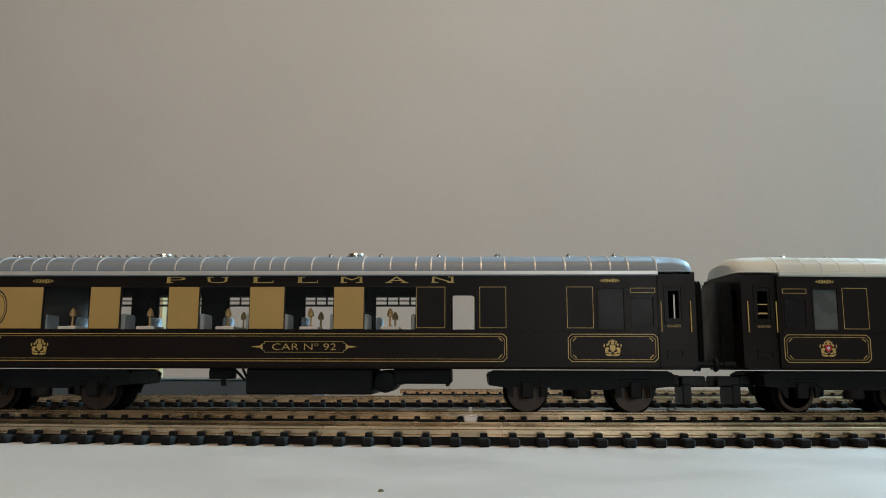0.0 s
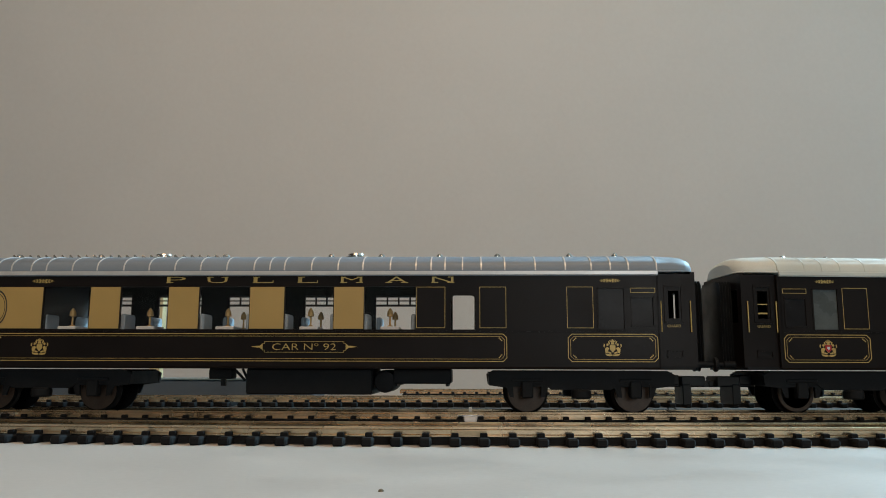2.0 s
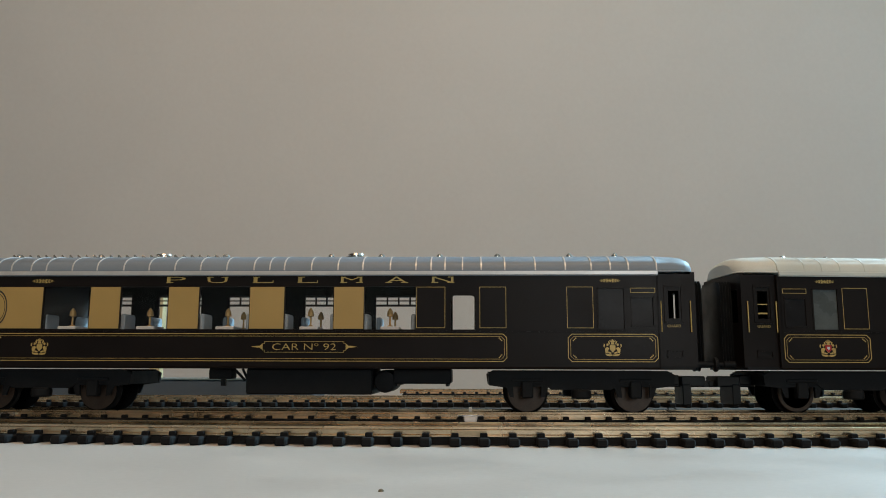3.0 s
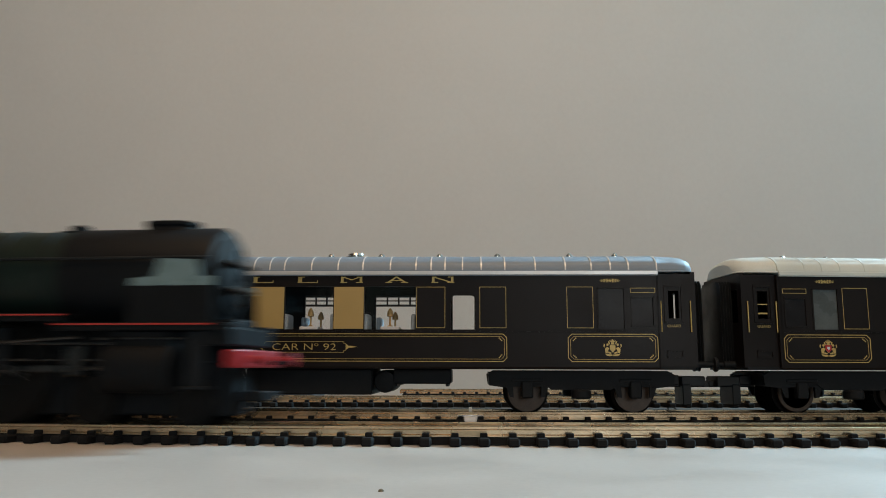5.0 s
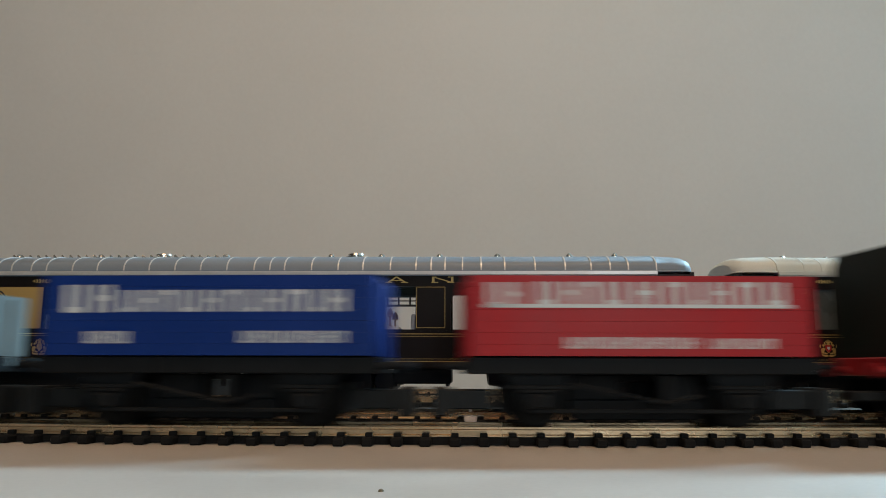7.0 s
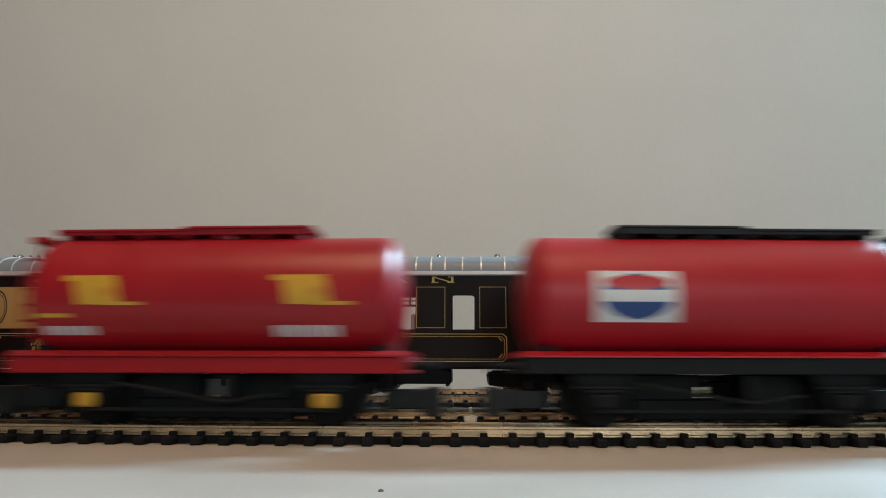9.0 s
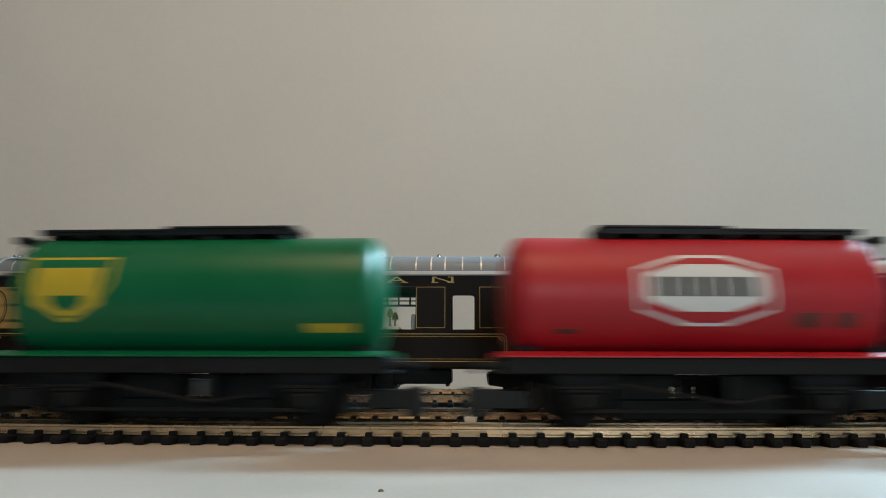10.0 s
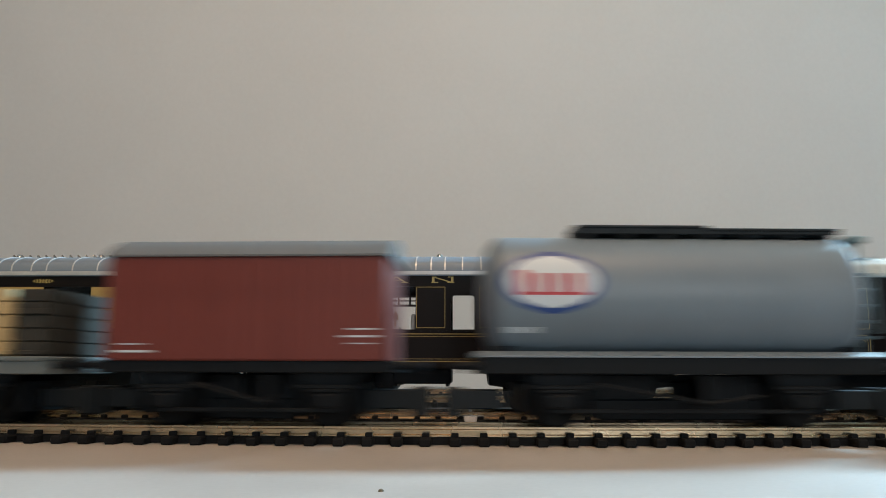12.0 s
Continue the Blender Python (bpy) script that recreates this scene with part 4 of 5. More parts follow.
def slanted(xa, xb, width, z0, z1, lift):
    """A band that leans from xa at z0 to xb at z1."""
    f = lambda z: (xa + (xb - xa) * (z - z0) / (z1 - z0) - width / 2, xa + (xb - xa) * (z - z0) / (z1 - z0) + width / 2)
    return dict(z0=z0, z1=z1, shape=f, lift=lift)


def locomotive():
    t = thing("steam_locomotive", "dark green model steam locomotive with black smokebox and red lining", "locomotive", "moving train")
    BZ, BR = 39.3, 13.7
    boiler = part("boiler", Shape().lathe([(4, -40), (BR, -40), (BR, 5), (BR - 0.5, 36), (4, 36)], (0, 0, BZ), "x", 44), CABGREEN, t)
    for x in (-33, -20, -7, 6, 19, 31):
        bands = Shape().lathe([(BR - 1.2, x - 0.35), (BR + 0.14, x - 0.35), (BR + 0.14, x + 0.35), (BR - 1.2, x + 0.35)], (0, 0, BZ), "x", 44)
        part("boiler_band", bands, BLACK, boiler)
    sb = part("smokebox", Shape().lathe([(4, 36), (BR + 0.1, 36), (BR + 0.1, 77), (BR - 0.8, 78.5), (BR - 3, 79), (BR - 3.2, 80.2), (6, 81.6), (1.2, 82.2), (1.0, 83.2), (0.1, 83.3)], (0, 0, BZ), "x", 44), SMOKEBOX, t)
    part("chimney", Shape().lathe([(6.8, 50.8), (5.4, 52.0), (5.0, 53.4), (5.5, 53.9), (5.5, 54.8), (4.2, 54.9), (4.0, 53.5)], (64, 0, 0), n=24).lathe([(6.8, 50.8), (5.4, 52.0), (5.0, 53.4), (5.5, 53.9), (5.5, 54.8), (4.2, 54.9), (4.0, 53.5)], (59.5, 0, 0), n=24), SMOKEBOX, sb)
    part("steam_pipe_cover", Shape().lathe([(2.6, 50), (2.6, 54.2), (1.0, 54.8)], (34, 0, 0), n=14), SMOKEBOX, sb)
    part("smokebox_hinge", Shape().box(80.3, 82.4, -0.6, 0.6, 31, 47, 0.2).box(81, 83, -9, 9, 42.2, 43.2, 0.2).box(81, 83, -9, 9, 35.2, 36.2, 0.2), STEEL, sb)
    part("dome_casing", Shape().slab([(-29, 51.2), (-26, 53.4), (-16, 54.5), (-2, 55.4), (2.5, 55.2), (5.5, 54.0), (6.5, 51.2)], -5.4, 5.4), CABGREEN, boiler)
    for y in (-2.4, 2.4):
        part("safety_valve", Shape().lathe([(1.8, 52), (1.8, 54.0), (1.0, 54.3)], (-49, y, 0), n=12), SMOKEBOX, boiler)
    def fb(k, zt, zb=20.5):
        return [(-14.6 * k, zb), (-14.8 * k, 39.5)] + [(p, z) for p, z in arc(0, zt - 14.4, 14.4 * k, 165, 15, 14)] + [(14.8 * k, 39.5), (14.6 * k, zb)]
    part("firebox", Shape().loft([(-73, fb(1.0, 53.8, 18)), (-54, fb(1.0, 53.5, 18)), (-40, fb(0.97, 53.2, 28.5))]), GREEN, t)
    fl = Shape()
    for s in (-1, 1):
        y0, y1 = sorted((s * 14.9, s * 15.1))
        fl.box(-70, -40, *sorted((s * 14.3, s * 14.95)), 43.0, 43.5).box(-70, -52, y0, y1, 36.4, 36.9).box(-72, -42, y0, y1, 29.2, 29.6)
        fl.rod((-40, s * 14.3, 43.2), (78, s * 14.3, 43.2), 0.4, 8)
        for x in (-30, -5, 20, 45, 70):
            fl.rod((x, s * 13, 43.2), (x, s * 14.4, 43.2), 0.5, 6)
    part("handrail", fl, BLACK, t)
    # cab
    for s in (-1, 1):
        y0, y1 = sorted((s * 16.2, s * 15.2))
        part("cab_side", Shape().box(-96, -72, y0, y1, 18, 38.6), CABGREEN, t)
        for xa, xb in ((-78.5, -72), (-87.6, -86.2), (-96, -94)):
            part("cab_pillar", Shape().box(xa, xb, y0, y1, 38.6, 46), CABGREEN, t)
    part("cab_front", Shape().box(-73, -72, -15.1, 15.1, 18, 47), GREEN, t)
    prof = [(-16.6, 45.6)] + arc(0, 33.6, 20.6, 143.5, 36.5, 14) + [(16.6, 45.6)]
    inner = [(y * 0.95, z - 1.0) for y, z in prof]
    part("cab_roof", Shape().prism(prof + inner[::-1], -100, -71), SMOKEBOX, t)
    part("roof_vent", Shape().box(-88, -78, -5, 5, 53.6, 54.9, 0.3), SMOKEBOX, t)
    for s in (-1, 1):
        part("cab_window_rim", frame_lines(Shape(), -86.3, -78.4, 38.5, 46, *sorted((s * 15.1, s * 16.35)), 0.5), CABGREEN, t)
    part("backhead", Shape().box(-74.5, -73, -12, 12, 18, 42, 0.4).box(-95, -74, -13, 13, 17.5, 18.5), SMOKEBOX, t)
    plate_gold = mat("plate_gold", (0.30, 0.26, 0.085), 0.5)
    for s in (-1, 1):
        lines = Shape()
        y0, y1 = sorted((s * 16.2, s * 16.3))
        for z in (35.4, 20.2):
            lines.box(-94.5, -73.5, y0, y1, z, z + 0.45).box(-94.5, -73.5, y0, y1, z + 0.8, z + 1.1)
        part("red_lining", lines, CABRED, t)
        part("number_plate", Shape().box(-91.5, -74.5, *sorted((s * 16.2, s * 16.45)), 29.4, 33.0, 0.1), plate_gold, t, "dull yellow cab number bar")
        part("maker_bar", Shape().box(-94, -87, *sorted((s * 16.2, s * 16.35)), 22.2, 22.9), plate_gold, t)
    # footplates with red edging
    for s in (-1, 1):
        y0, y1 = sorted((s * 9.5, s * 16.4))
        fp = Shape().box(-43, 41, y0, y1, 27.7, 28.7, 0.15).box(39.5, 40.5, y0, y1, 25.4, 28.7).box(39, 86, y0, y1, 25.2, 26.2, 0.15)
        fp.box(-43, 41, *sorted((s * 15.6, s * 16.3)), 26.6, 27.7).box(39, 86, *sorted((s * 15.6, s * 16.3)), 24.2, 25.2)
        run = part("running_board", fp, SMOKEBOX, t)
        yo = sorted((s * 16.4, s * 16.55))
        part("red_edge", Shape().box(-42.5, 40.8, *yo, 28.1, 28.5).box(38.5, 80.5, *yo, 25.6, 26.0), LOCORED, run)
        part("splasher", Shape().slab([(-73, 17.6), (-45, 17.6), (-41, 22), (-37, 28), (-43, 28), (-73, 28)], *sorted((s * 14.7, s * 15.2))), CABGREEN, t)
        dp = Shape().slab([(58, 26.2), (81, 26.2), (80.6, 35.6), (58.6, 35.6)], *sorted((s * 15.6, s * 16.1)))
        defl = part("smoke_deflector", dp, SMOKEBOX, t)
        # bluish sheen beside the smokebox, put into the colour of an added plate
        part("sheen_plate", Shape().slab([(58.4, 35.7), (80.6, 35.7), (80.6, 38.0), (77, 38.2), (76, 42.4), (66, 42.8), (64.5, 38.2), (58.6, 37.6)], *sorted((s * 15.5, s * 15.9))), PALE, defl)
        # cylinder and motion bars
        cy = part("cylinder", Shape().lathe([(3, 52), (6.2, 52.4), (6.4, 54), (6.4, 69), (6.2, 70.6), (3, 71)], (0, s * 12.6, 14.6), "x", 22).box(53, 70, *sorted((s * 9, s * 15.5)), 17, 24.5, 0.8), SMOKEBOX, t)
        part("slide_bar", Shape().box(24, 53, *sorted((s * 12.6, s * 13.8)), 20.6, 21.3, 0.15).box(24, 53, *sorted((s * 12.6, s * 13.8)), 16.4, 17.0, 0.15).box(50, 74, *sorted((s * 15.4, s * 15.9)), 21.8, 22.4, 0.15), STEEL, t)
        part("valve_gear_bracket", Shape().box(18, 24, *sorted((s * 10, s * 14.2)), 14, 25, 0.4), FRAME, t)
        part("radius_rod", Shape().rod((44, s * 14.4, 22.6), (-2, s * 14.4, 19.6), 0.4, 6), STEEL, t)
        part("front_step", Shape().box(74, 79, *sorted((s * 13.5, s * 15.5)), 10, 24, 0.3).box(73, 80, *sorted((s * 12.5, s * 16)), 9.4, 10.2, 0.15), FRAME, t)
        part("sand_pipe", Shape().rod((34, s * 12, 22), (36, s * 9, 3), 0.5, 6), FRAME, t)
        part("buffer", RED_BUFFER, BUFFRED, t, "red buffer", at=mm(88.8, s * 10.5, 17.0))
    part("buffer_beam", Shape().box(84.5, 88.8, -16.0, 16.0, 14.8, 19.4, 0.4), BUFFRED, t)
    part("main_frame", Shape().box(-92, 84, -5.5, 5.5, 2.2, 27.6, 0.5).box(-92, -60, -12, 12, 8, 17.6, 0.5).box(44, 80, -8.6, 8.6, 16, 25, 0.5), FRAME, t)
    part("front_platform", Shape().box(78, 86, -15.5, 15.5, 20.4, 25.2, 0.4), SMOKEBOX, t)
    for y in (-12.1, 12.1):
        part("trailing_frame", Shape().slab([(-92, 14), (-60, 14), (-58, 9), (-66, 5), (-78, 5), (-88, 9)], y - 0.5, y + 0.5), FRAME, t)
    part("drawhook", Shape().box(88, 96, -1, 1, 15.6, 16.6, 0.2).box(84, 92, -4, 4, 6, 8.6, 0.3), FRAME, t)
    for x in (-37, -8, 21):
        o = part("driving_wheel", DRIVER, WHEEL, t, at=mm(x, 0, 13.2))
        spoked(o, 13.2, 15)
        SPINS.append((o, 13.2, (x, 0, 13.2)))
    wheels(t, WAGON_WHEEL, 6.3, (46, 73))
    wheels(t, WAGON_WHEEL, 6.3, (-72,))
    for s in (-1, 1):
        cr = Shape().box(-39, 23, *sorted((s * 10.2, s * 11.2)), -0.8, 0.8, 0.2)
        for x in (-37, -8, 21):
            cr.lathe([(1.7, s * 10.0), (1.7, s * 11.5)], (x, 0, 0), "y", 14)
        RODS.append((part("coupling_rod", cr, STEEL, t), "couple"))
        cn = Shape().box(0, 46, *sorted((s * 12.0, s * 12.8)), -0.9, 0.9, 0.2).lathe([(2.0, s * 11.6), (2.0, s * 13.0)], (0, 0, 0), "y", 14).lathe([(1.6, s * 11.6), (1.6, s * 13.0)], (46, 0, 0), "y", 14)
        RODS.append((part("connecting_rod", cn, STEEL, t), "connect"))
        ch = Shape().box(-2.4, 2.4, *sorted((s * 11.4, s * 14.0)), -2.2, 6.0, 0.4).rod((2, s * 12.6, 0), (22, s * 12.6, 0), 0.6, 8)
        RODS.append((part("crosshead", ch, STEEL, t), "cross"))
    return t


def tender():
    t = thing("locomotive_tender", "dark green locomotive tender with red lining, emblem and coal", "tender", "moving train")
    prof = [(-15.8, 17.6), (-16.1, 19), (-16.1, 43.5), (-15.6, 45.2), (-14, 46.6), (14, 46.6), (15.6, 45.2), (16.1, 43.5), (16.1, 19), (15.8, 17.6)]
    low = [(y, min(z, 38 + (z - 38) * 0.2) if z > 38 else z) for y, z in prof]
    body = part("tender_body", Shape().loft([(-47.6, prof), (38, prof), (44.5, low)]), CABGREEN, t)
    rim = Shape()
    for s in (-1, 1):
        rim.box(-47.5, 38, *sorted((s * 14, s * 14.8)), 46.4, 47.6, 0.2)
    rim.box(-47.5, -46.7, -14.6, 14.6, 46.4, 47.6)
    part("coping", rim, CABGREEN, body)
    for s in (-1, 1):
        ln = Shape()
        y0, y1 = sorted((s * 16.1, s * 16.22))
        for z in (42.0, 18.9):
            ln.box(-45.6, 41.5, y0, y1, z, z + 0.38).box(-45.6, 41.5, y0, y1, z + 0.75, z + 1.13)
        for x in (-45.6, 41):
            ln.box(x, x + 0.4, y0, y1, 19, 43)
        part("red_lining", ln, CABRED, body)
    for s in (-1, 1):
        y = lambda k: sorted((s * 16.1, s * (16.2 + k)))
        ex = mm(-1.6, 0, 0)
        part("emblem", Shape().slab([(-6.3, 28.3), (5.3, 28.3), (6.0, 34.5), (4.8, 35.2), (-4.8, 35.2), (-6.0, 34.5)], *y(0.02)), EMBLEM, body, at=ex)
        part("emblem", Shape().slab([(-5.2, 30.6), (5.2, 30.6), (4.6, 31.3), (-4.6, 31.3)], *y(0.06)).box(-4.6, 4.6, *y(0.06), 32.9, 33.5), KPRINT, body, at=ex)
        part("emblem", Shape().slab([(-3.6, 24.2), (3.6, 24.2), (5.6, 26.2), (6.2, 29.8), (-6.2, 29.8), (-5.6, 26.2)], *y(0.04)), RPRINT, body, at=ex)
        part("emblem", Shape().box(-8, 8, *y(0.1), 26.9, 28.6), WPRINT, body, at=ex)
        part("emblem", Shape().box(-7.8, 7.8, *y(0.14), 27.5, 28.0), KPRINT, body, at=ex)
    coal = Shape()
    for i in range(170):
        x, yy = random.uniform(-36, 34), random.uniform(-11.5, 11.5)
        z = 47.2 + (4.4 * math.exp(-((x - 2) / 9) ** 2) + 3.2 * math.exp(-((x + 20) / 6) ** 2) + 2.2 * math.exp(-((x + 35) / 4) ** 2)) * (1 - abs(yy) / 18)
        r = random.uniform(1.0, 2.1)
        pts = [(x + r * random.uniform(.6, 1.1) * a, yy + r * random.uniform(.6, 1.1) * b, z + r * random.uniform(.5, .9) * c) for a, b, c in ((1, 0, 0), (0, 1, 0), (-1, 0, 0), (0, -1, 0), (0, 0, 1), (0, 0, -1))]
        coal.add(pts, [(0, 1, 4), (1, 2, 4), (2, 3, 4), (3, 0, 4), (1, 0, 5), (2, 1, 5), (3, 2, 5), (0, 3, 5)])
    part("coal", coal, COAL, t, "heap of black coal lumps", kind="stuff")
    part("tender_frame", Shape().box(-44, 44, -5.5, 5.5, 1.6, 12.2, 0.3).box(-47.6, 45, -14.4, -13.4, 5, 17.6, 0.3).box(-47.6, 45, 13.4, 14.4, 5, 17.6, 0.3).box(-47.6, 45, -13.4, 13.4, 12, 17.6), FRAME, t)
    part("buffer_beam", Shape().box(-49.4, -47.7, -15.6, 15.6, 13, 18, 0.3), BUFFRED, t)
    for s in (-1, 1):
        part("buffer", RED_BUFFER, BUFFRED, t, "red buffer", at=mm(-48.6, s * 10.5, 14.6, 0, 0, 180))
        for x in (-33, -11, 11, 33):
            part("axlebox", Shape().box(x - 2.2, x + 2.2, *sorted((s * 14.4, s * 16)), 5.2, 10, 0.4).box(x - 6, x + 6, *sorted((s * 14.4, s * 15.6)), 10.6, 12, 0.2), FRAME, t)
    part("drawbar", Shape().box(43, 57, -2, 2, 8, 10, 0.3), FRAME, t)
    part("rear_coupling", Shape().box(-56, -45, -4, 4, 6.4, 9, 0.3), BLACK, t)
    wheels(t, WAGON_WHEEL, 6.3, (-33, -11, 11, 33))
    return t


def open_wagon(label, half, zt, paint, planks, base, writing, frame_colour=None):
    """An open wagon: planked sides and ends, a floor, iron strapping and printed bars."""
    t = thing("open_wagon", label, "goods wagon", "wagons of the moving train")
    wagon_base(t, half + 1.5, base, frame_colour)
    z0, n = 17.9, planks
    h = (zt - z0) / n
    plank = Shape().box(-half, half, -0.6, 0.6, 0.01, h - 0.01, 0.035).mesh("plank")
    endp = Shape().box(-0.6, 0.6, -15.2, 15.2, 0.01, h - 0.01, 0.035).mesh("plank")
    for s in (-1, 1):
        side = part("side", Shape().box(-half + 0.2, half - 0.2, *sorted((s * 14.6, s * 15.9)), z0, zt - 0.1), paint, t)
        for i in range(n):
            part("plank", plank, paint, side, at=mm(0, s * 15.9, z0 + i * h))
        for args, pm in writing:
            x0, x1, za, zb = args
            part("lettering_bar", Shape().box(x0, x1, *sorted((s * 16.5, s * 16.62)), za, zb), pm, side)
        end = part("end", Shape().box(*sorted((s * (half - 0.2), s * (half - 1.2))), -14.5, 14.5, z0, zt - 0.1), paint, t)
        for i in range(n):
            part("plank", endp, paint, end, at=mm(s * half, 0, z0 + i * h))
        for y in (-9, 9):
            part("end_stanchion", Shape().box(*sorted((s * (half + 0.6), s * (half + 1.7))), y - 1, y + 1, 15, zt - 1, 0.2), paint, end)
    part("wagon_floor", Shape().box(-half + 1, half - 1, -14.5, 14.5, z0, z0 + 1), INSIDE, t)
    return t


def word_bars(x0, x1, z0, z1, widths, material, drop=()):
    """Illegible lettering: one upright bar for each letter."""
    tot = sum(widths)
    out, x = [], x0
    for i, w in enumerate(widths):
        d = (x1 - x0) * w / tot
        zt = z1 - (0.22 * (z1 - z0) if i in drop else 0)
        h = zt - z0
        out += [((x + d * 0.12, x + d * 0.36, z0, zt), material), ((x + d * 0.58, x + d * 0.8, z0, zt), material)]
        k = (i * 7) % 3
        out.append(((x + d * 0.36, x + d * 0.58, z0 + h * (0.0, 0.42, 0.78)[k], z0 + h * (0.2, 0.62, 1.0)[k]), material))
        x += d
    return out


def box_van():
    t = thing("box_van", "red-brown planked box van with grey roof", "goods van", "wagons of the moving train")
    half = 36.5
    wagon_base(t, half + 2, 42, FRAME, sole=(13.6, 16.6))
    body = part("van_body", Shape().box(-half, half, -15.8, 15.8, 16.6, 43.6, 0.3), BAUX, t)
    w = 2 * half / 20
    pl = Shape().box(-w / 2 + 0.06, w / 2 - 0.06, -0.25, 0.25, 0, 26, 0.1).mesh("plank")
    for s in (-1, 1):
        for i in range(20):
            part("plank", pl, BAUX, body, at=mm(-half + w * (i + 0.5), s * 15.9, 17))
        for za, zb, xa, xb in ((20.6, 20.9, -33, -26), (18.6, 19.2, -34, -24), (24.4, 24.8, 27, 33.6), (22.5, 23.0, 25, 34), (20.8, 21.1, 27, 33)):
            part("lettering_bar", Shape().box(xa, xb, *sorted((s * 16.15, s * 16.28)), za, zb), WPRINT, body)
        dr = Shape().box(-9.5, -9.0, *sorted((s * 16.1, s * 16.5)), 17, 43).box(9.0, 9.5, *sorted((s * 16.1, s * 16.5)), 17, 43)
        part("door_rail", dr, BAUX, body)
    prof = [(-16.6, 43.3)] + arc(0, 22.5, 27.0, 127.9, 52.1, 14) + [(16.6, 43.3)]
    part("van_roof", Shape().prism(prof, -half - 1, half + 1), mat("van_roof_grey", (0.12, 0.125, 0.13), 0.6), t)
    return t


def crate_wagon():
    t = thing("flat_wagon", "pale grey flat wagon carrying wooden crates", "flat wagon", "wagons of the moving train")
    wagon_base(t, 48.5, 60, WGREY, sole=(13.0, 16.4))
    part("deck", Shape().box(-48.5, 48.5, -16, 16, 16.4, 17.6, 0.3), WGREY, t)
    for x0, x1, zt, m in ((-46, -12, 35.5, CRATE), (-8, 36.0, 35.5, CRATE), (38.4, 47.2, 35.3, TARP)):
        cr = part("crate", Shape().box(x0 + 0.5, x1 - 0.5, -13.5, 13.5, 17.7, zt - 0.3), m, t, "slatted wooden crate" if m is CRATE else "dark sheeted crate")
        for s in (-1, 1):
            for i in range(5):
                h = (zt - 18) / 5
                part("slat", Shape().box(x0, x1, *sorted((s * 13.5, s * 14.4)), 18 + i * h + 0.15, 18 + (i + 1) * h - 0.15, 0.15), m, cr)
                part("slat", Shape().box(*sorted(((x0, x0 + 0.5) if s < 0 else (x1 - 0.5, x1 + 0.3))), -13.4, 13.4, 18 + i * h + 0.15, 18 + (i + 1) * h - 0.15, 0.1), m, cr)
            part("batten", Shape().box(x0 + 0.4, x1 - 0.4, *sorted((s * 14.4, s * 15.0)), 28.6, 30.0, 0.15).box(x0 + 0.4, x1 - 0.4, *sorted((s * 14.4, s * 15.2)), 18.0, 19.2, 0.15), m, cr)
    return t


RODS = []
TRAIN.append((locomotive(), -95.0))
TRAIN.append((tender(), -246.5))
wr = word_bars(-39.5, -29.5, 30.2, 36.4, [1, 0.9], WPRINT) + word_bars(-27.5, 38.0, 30.9, 36.6, [1, .7, .7, 1, 1.2, .9, .7, .9, 1, 1], WPRINT) + [((-39.5, 38.0, 30.0, 30.9), WPRINT)] \
    + word_bars(-19.5, 14.0, 19.8, 22.6, [1.2, .8, .8, .9, .9, .7, .8, 1, .8, .9, 1], WPRINT) + word_bars(17.0, 33.5, 19.8, 22.4, [1, .9, .6, .9, .8, 1], WPRINT)
TRAIN.append((open_wagon("bright red open goods wagon with white lettering", 43.2, 38.2, WRED, 7, 52, wr), -361.5))
wb = word_bars(-38.5, -23.5, 28.8, 36.0, [1.3, 1.1], WPRINT) + word_bars(-23.0, 37.5, 29.0, 34.6, [.8, .8, .8, .9, .9, .8, .7, .9, 1, .6, 1], WPRINT) \
    + word_bars(-31.5, -19.5, 20.9, 24.0, [1, .8, .8, .9], WPRINT) + word_bars(9.0, 36.5, 21.1, 24.1, [1, .9, .8, 1, .7, .8, .9, 1, .8], WPRINT)
TRAIN.append((open_wagon("deep blue open goods wagon with white lettering", 43.2, 38.4, WBLUE, 7, 52, wb), -471.3))
wg = [((-8.2, 7.8, 25.4, 33.5), KPRINT), ((-32.5, -21.5, 20.7, 27.2), KPRINT), ((-19.0, -12.5, 20.6, 24.5), KPRINT), ((14.5, 29.5, 21.2, 26.0), KPRINT)]
for z, h in ((27.6, 0.6), (29.4, 1.0), (31.2, 0.6), (32.7, 0.5)):
    wg.append(((-7.6, 7.2, z, z + h), WPRINT if h < 0.9 else WGREY))
for x0, x1, z in ((-30, -23.5, 22.0), (-30, -23.5, 24.2), (-18, -13.5, 22.0), (20.5, 28.5, 22.4), (20.5, 28.5, 24.2)):
    wg.append(((x0, x1, z, z + 0.8), WPRINT))
TRAIN.append((open_wagon("light grey mineral wagon with black lettered panels", 33.2, 35.4, WGREY, 1, 42, wg), -574.0))
wp = word_bars(-1.0, 37.0, 33.0, 37.0, [1, .7, .9, 1, .8], WPRINT, (1,)) + [((16.6, 25.0, 21.5, 29.2), WPRINT), ((-6, 3, 21.5, 29.2), WPRINT), ((-29, -20, 21.5, 29.2), WPRINT)] + [((18.4, 25.0, 24.3, 26.6), PGREY)]
TRAIN.append((open_wagon("grey planked open wagon with worn white letters", 46.0, 38.2, PGREY, 8, 54, wp), -676.6))

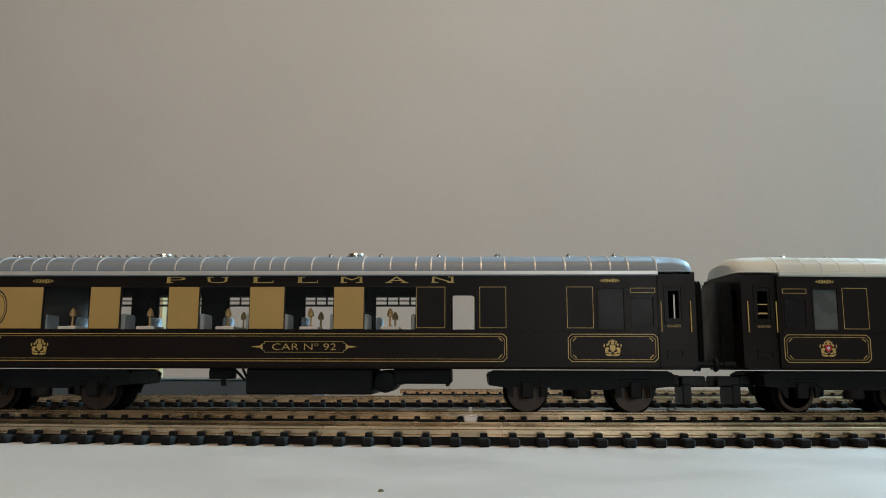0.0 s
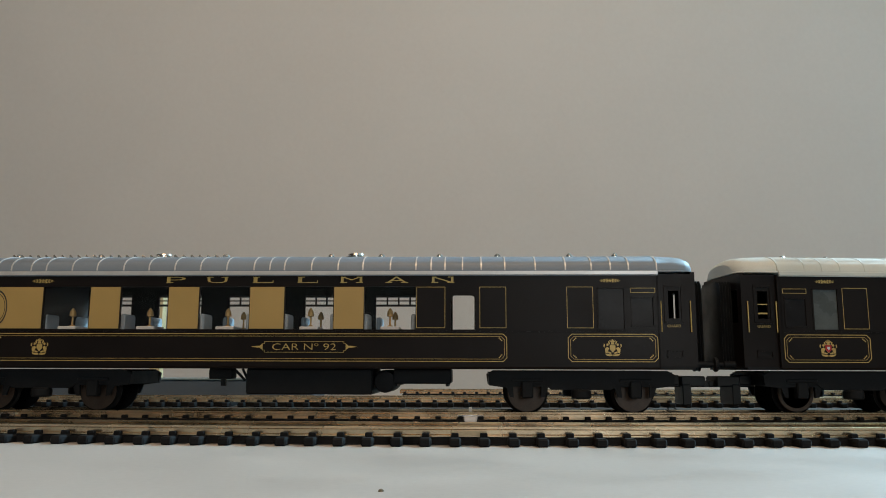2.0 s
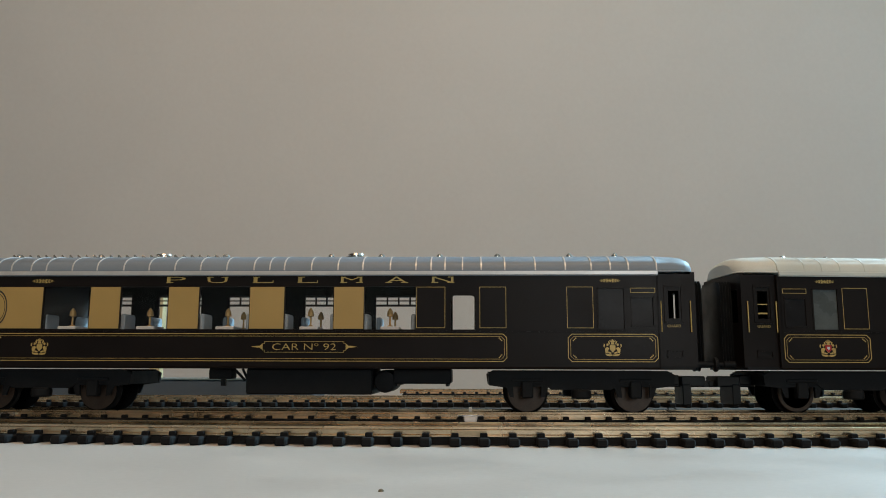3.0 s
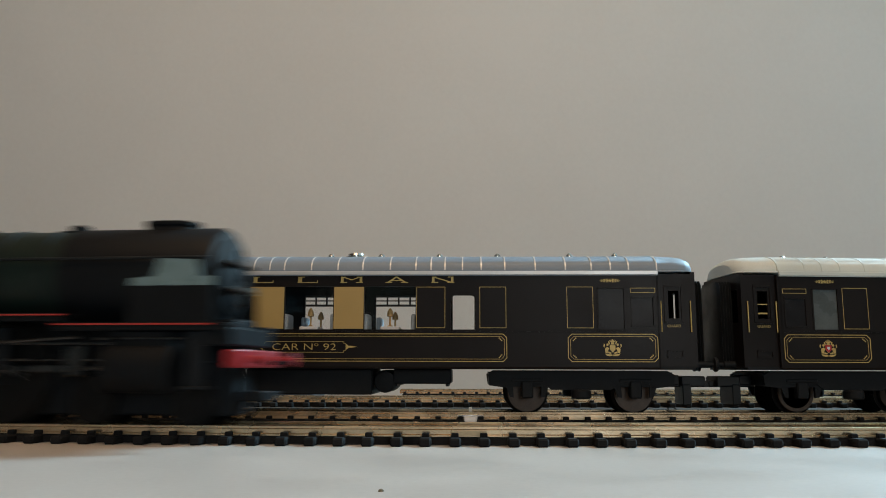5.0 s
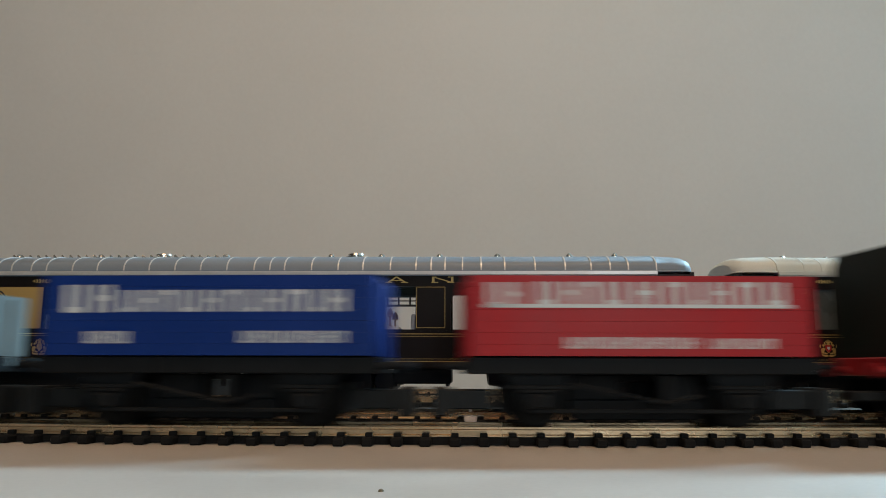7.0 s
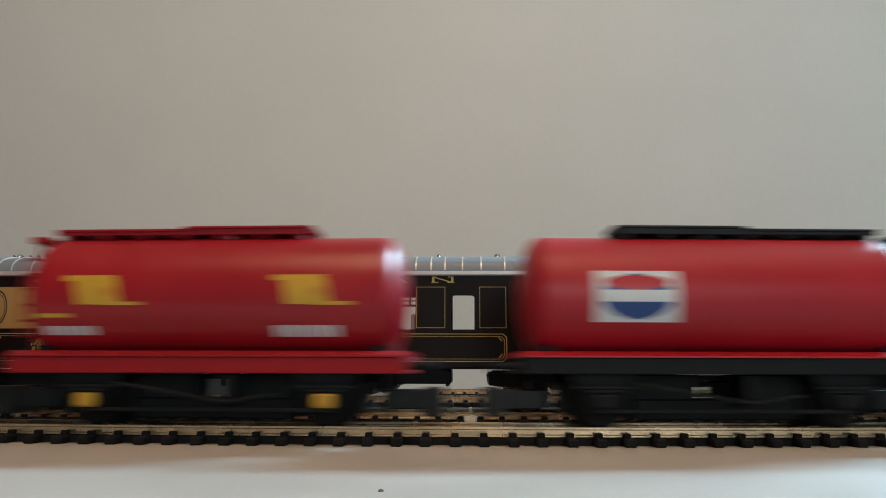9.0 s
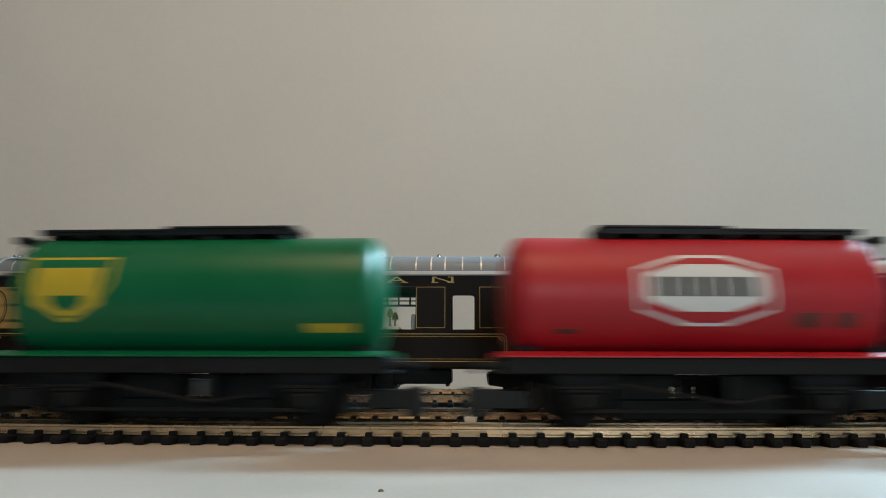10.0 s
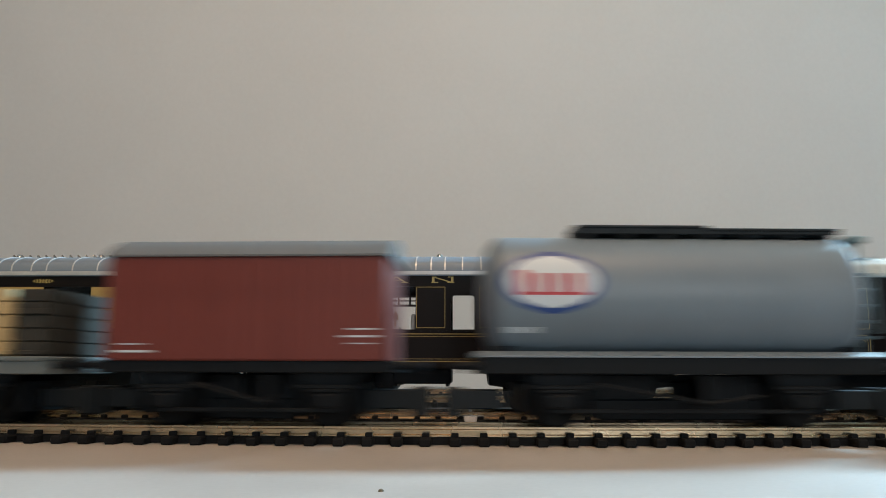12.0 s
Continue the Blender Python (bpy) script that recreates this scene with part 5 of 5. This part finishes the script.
px = [(rect(-33, -12, 26.5, 39.5, 0.06), WPRINT, "logo"), (lens(-22.5, 9.2, 27.2, 38.8, 0.10), BPRINT, "logo"), (rect(-31.5, -13.5, 31.6, 34.6, 0.14), WPRINT, "logo"), (lens(-22.5, 8.4, 34.7, 38.4, 0.14), RPRINT, "logo")]
TRAIN.append((tank_wagon("glossy red tank wagon with red, white and blue emblem", TRED, 1, BLACK, FRAME, TRED, BLACK, px), -800.0))
pt = []
for x in (-36.5, 18.5):
    pt += [(slanted(x + 8.4, x + 7.0, 11.2, 30.9, 37.4, 0.08), YELLOW, "logo"), (rect(x - 1.0, x + 12.2, 37.0, 38.5, 0.09), YELLOW, "logo"), (rect(x + 9, x + 19.5, 30.7, 31.6, 0.09), YELLOW, "logo"), (lens(x + 10.6, 2.2, 33.0, 35.4, 0.12), ORANGE, "logo")]
pt += [(rect(-45, -36, 27.6, 28.6), YELLOW, "bar")] + bars_row(-43, -29, 23.2, 25.4, 6, WPRINT) + bars_row(18, 35, 22.8, 25.6, 7, WPRINT)
TRAIN.append((tank_wagon("crimson tank wagon with yellow emblems and yellow axleboxes", TCRIM, -1, TCRIM, TCFRAME, TCFRAME, TCRIM, pt, axlebox=YELLOW), -931.5))
pe = [(hexagon(0, 17.4, 5.5, 25.6, 44.0, 29.4, 40.6, 0.06), WPRINT, "logo"), (hexagon(0, 16.5, 5.0, 26.4, 43.2, 29.8, 40.2, 0.09), TRED, "logo"),
      (hexagon(0, 15.2, 6.5, 29.2, 41.4, 32.0, 38.8, 0.12), WPRINT, "logo")] + bars_row(-13.5, 13.5, 33.0, 38.0, 6, KPRINT, "logo", 0.16, 0.2) \
    + bars_row(23, 30, 25.4, 29.0, 3, KPRINT, "bar") + bars_row(33.5, 39, 25.4, 29.0, 2, KPRINT, "bar") + [(rect(-38, -33, 23.6, 24.8), KPRINT, "bar")]
TRAIN.append((tank_wagon("glossy red tank wagon with white six-sided sign", TRED, 1, BLACK, FRAME, TRED, BLACK, pe), -1063.0))
pb = [(shield(-32, 11.8, 26.4, 43.6, 0.06), SHIELD, "logo"), (shield(-32, 10.9, 27.4, 42.9, 0.09), TGREEN, "logo"), (rect(-41, -23.4, 33.0, 40.6, 0.12), SHIELD, "logo"),
      (shield(-32, 9.0, 28.0, 33.0, 0.12), SHIELD, "logo"), (shield(-32, 4.5, 29.2, 33.2, 0.15), TGREEN, "logo")] + bars_row(31, 43.5, 23.8, 26.0, 6, SHIELD, lift=0.08, gap=0.12)
TRAIN.append((tank_wagon("glossy green tank wagon with yellow shield emblem", TGREEN, -1, BLACK, FRAME, TGREEN, BLACK, pb), -1194.5))
ps = [(lens(-34, 7.2, 36.9, 45.0, 0.1, 2.4), ORANGE, "logo"), (rect(-29, -6, 39.7, 42.4, 0.06), RPRINT, "stripe"), (rect(-29, -8, 37.3, 39.7, 0.06), YELLOW, "stripe"),
      (slanted(3.5, -6, 6.0, 36.9, 42.4, 0.06), RPRINT, "stripe"), (slanted(0.5, -9.6, 6.0, 33.6, 39.7, 0.08), YELLOW, "stripe"),
      (rect(3.0, 46.5, 34.2, 36.9, 0.06), RPRINT, "stripe"), (rect(-1.0, 46.5, 31.0, 34.2, 0.09), YELLOW, "stripe"),
      (rect(-41, -31, 28.2, 30.2), ORANGE, "bar"), (rect(-41, -33, 26.0, 27.6), ORANGE, "bar"), (rect(-31, -16, 26.0, 27.2), ORANGE, "bar")]
TRAIN.append((tank_wagon("black tank wagon with red and yellow stripes", TBLACK, -1, BLACK, FRAME, TBLACK, BLACK, ps), -1326.0))
po = bars_row(-24, 8.5, 31.6, 37.0, 8, RPRINT, "logo", 0.1, 0.48) + [(rect(11.5, 24, 31.4, 32.2), RPRINT, "logo"), (rect(11.5, 24, 33.4, 34.4), RPRINT, "logo"), (rect(11.5, 24, 35.6, 36.8), RPRINT, "logo"), (rect(13.5, 25, 40.4, 40.9), RPRINT, "logo"), (rect(9, 22, 28.6, 29.1), RPRINT, "logo"), (rect(-38, -33, 25.2, 26.2), RPRINT, "bar")]
TRAIN.append((tank_wagon("pale grey tank wagon with red lettering", TGREY, 1, BLACK, FRAME, TGREY, PALE, po), -1457.5))
pq = [(lens(-33, 12.8, 28.5, 44.9, 0.06), BPRINT, "logo"), (lens(-33, 11.4, 30.0, 43.5, 0.1), WPRINT, "logo")] + [(rect(-42.0 + i * 4.6, -39.4 + i * 4.6, 34.0, 38.8 + (0.8 if i == 0 else 0), 0.14), RPRINT, "logo") for i in range(4)] + [(rect(-42, -24.2, 33.2, 34.0, 0.14), RPRINT, "logo")] + bars_row(-45, -36, 23.8, 25.2, 4, WPRINT)
TRAIN.append((tank_wagon("pale grey tank wagon with white oval emblem edged blue", TGREY, 1, BLACK, FRAME, TGREY, PALE, pq), -1586.5))
TRAIN.append((box_van(), -1696.8))
TRAIN.append((crate_wagon(), -1796.5))

# arc length of the front buffers along the near track, in millimetres
FRONT = [(0, -1177), (2.5, -627), (4.5, -187), (5, -77), (5.5, 34), (6, 147), (6.5, 260), (7, 377), (7.5, 485.5), (8.5, 717), (9.3, 909.5), (9.5, 959), (10, 1095), (10.5, 1219), (11, 1355.5), (11.5, 1485.5), (12, 1612.5)]


def front_at(t):
    """Smooth way of the train through the rows of FRONT."""
    ts, ss = [p[0] for p in FRONT], [p[1] for p in FRONT]
    i = max(0, min(len(ts) - 2, int(np.searchsorted(ts, t, "right")) - 1))
    def slope(k):
        a, b = max(0, k - 1), min(len(ts) - 1, k + 1)
        return (ss[b] - ss[a]) / (ts[b] - ts[a])
    h = ts[i + 1] - ts[i]
    u = (t - ts[i]) / h
    return (2 * u**3 - 3 * u**2 + 1) * ss[i] + (u**3 - 2 * u**2 + u) * h * slope(i) + (3 * u**2 - 2 * u**3) * ss[i + 1] + (u**3 - u**2) * h * slope(i + 1)


def motions():
    times = [i * 0.25 for i in range(49)]
    for vehicle, back in TRAIN:
        walk(vehicle, [(t, L1.spot(front_at(t) + back)) for t in times])
    fine = [i / FPS for i in range(361)]
    way = [front_at(t) for t in fine]
    for o, r, (x, y, z) in SPINS:
        walk(o, [(t, mm(x, y, z, 0, math.degrees(s / r) % 360, 0)) for t, s in zip(fine, way)])
    for i, (o, kind) in enumerate(RODS):
        rows = []
        for t, s in zip(fine, way):
            a = -s / 13.2 + (math.pi / 2 if i >= 3 else 0) + 0.6
            px_, pz = 5.2 * math.cos(a), 5.2 * math.sin(a)
            lift = math.degrees(math.asin((13.2 + pz - 14.6) / 46))
            if kind == "couple":
                rows.append((t, mm(px_, 0, 13.2 + pz)))
            elif kind == "connect":
                rows.append((t, mm(-8 + px_, 0, 13.2 + pz, 0, lift, 0)))
            else:
                rows.append((t, mm(-8 + px_ + 46 * math.cos(radians(lift)), 0, 14.6)))
        walk(o, rows)


motions()
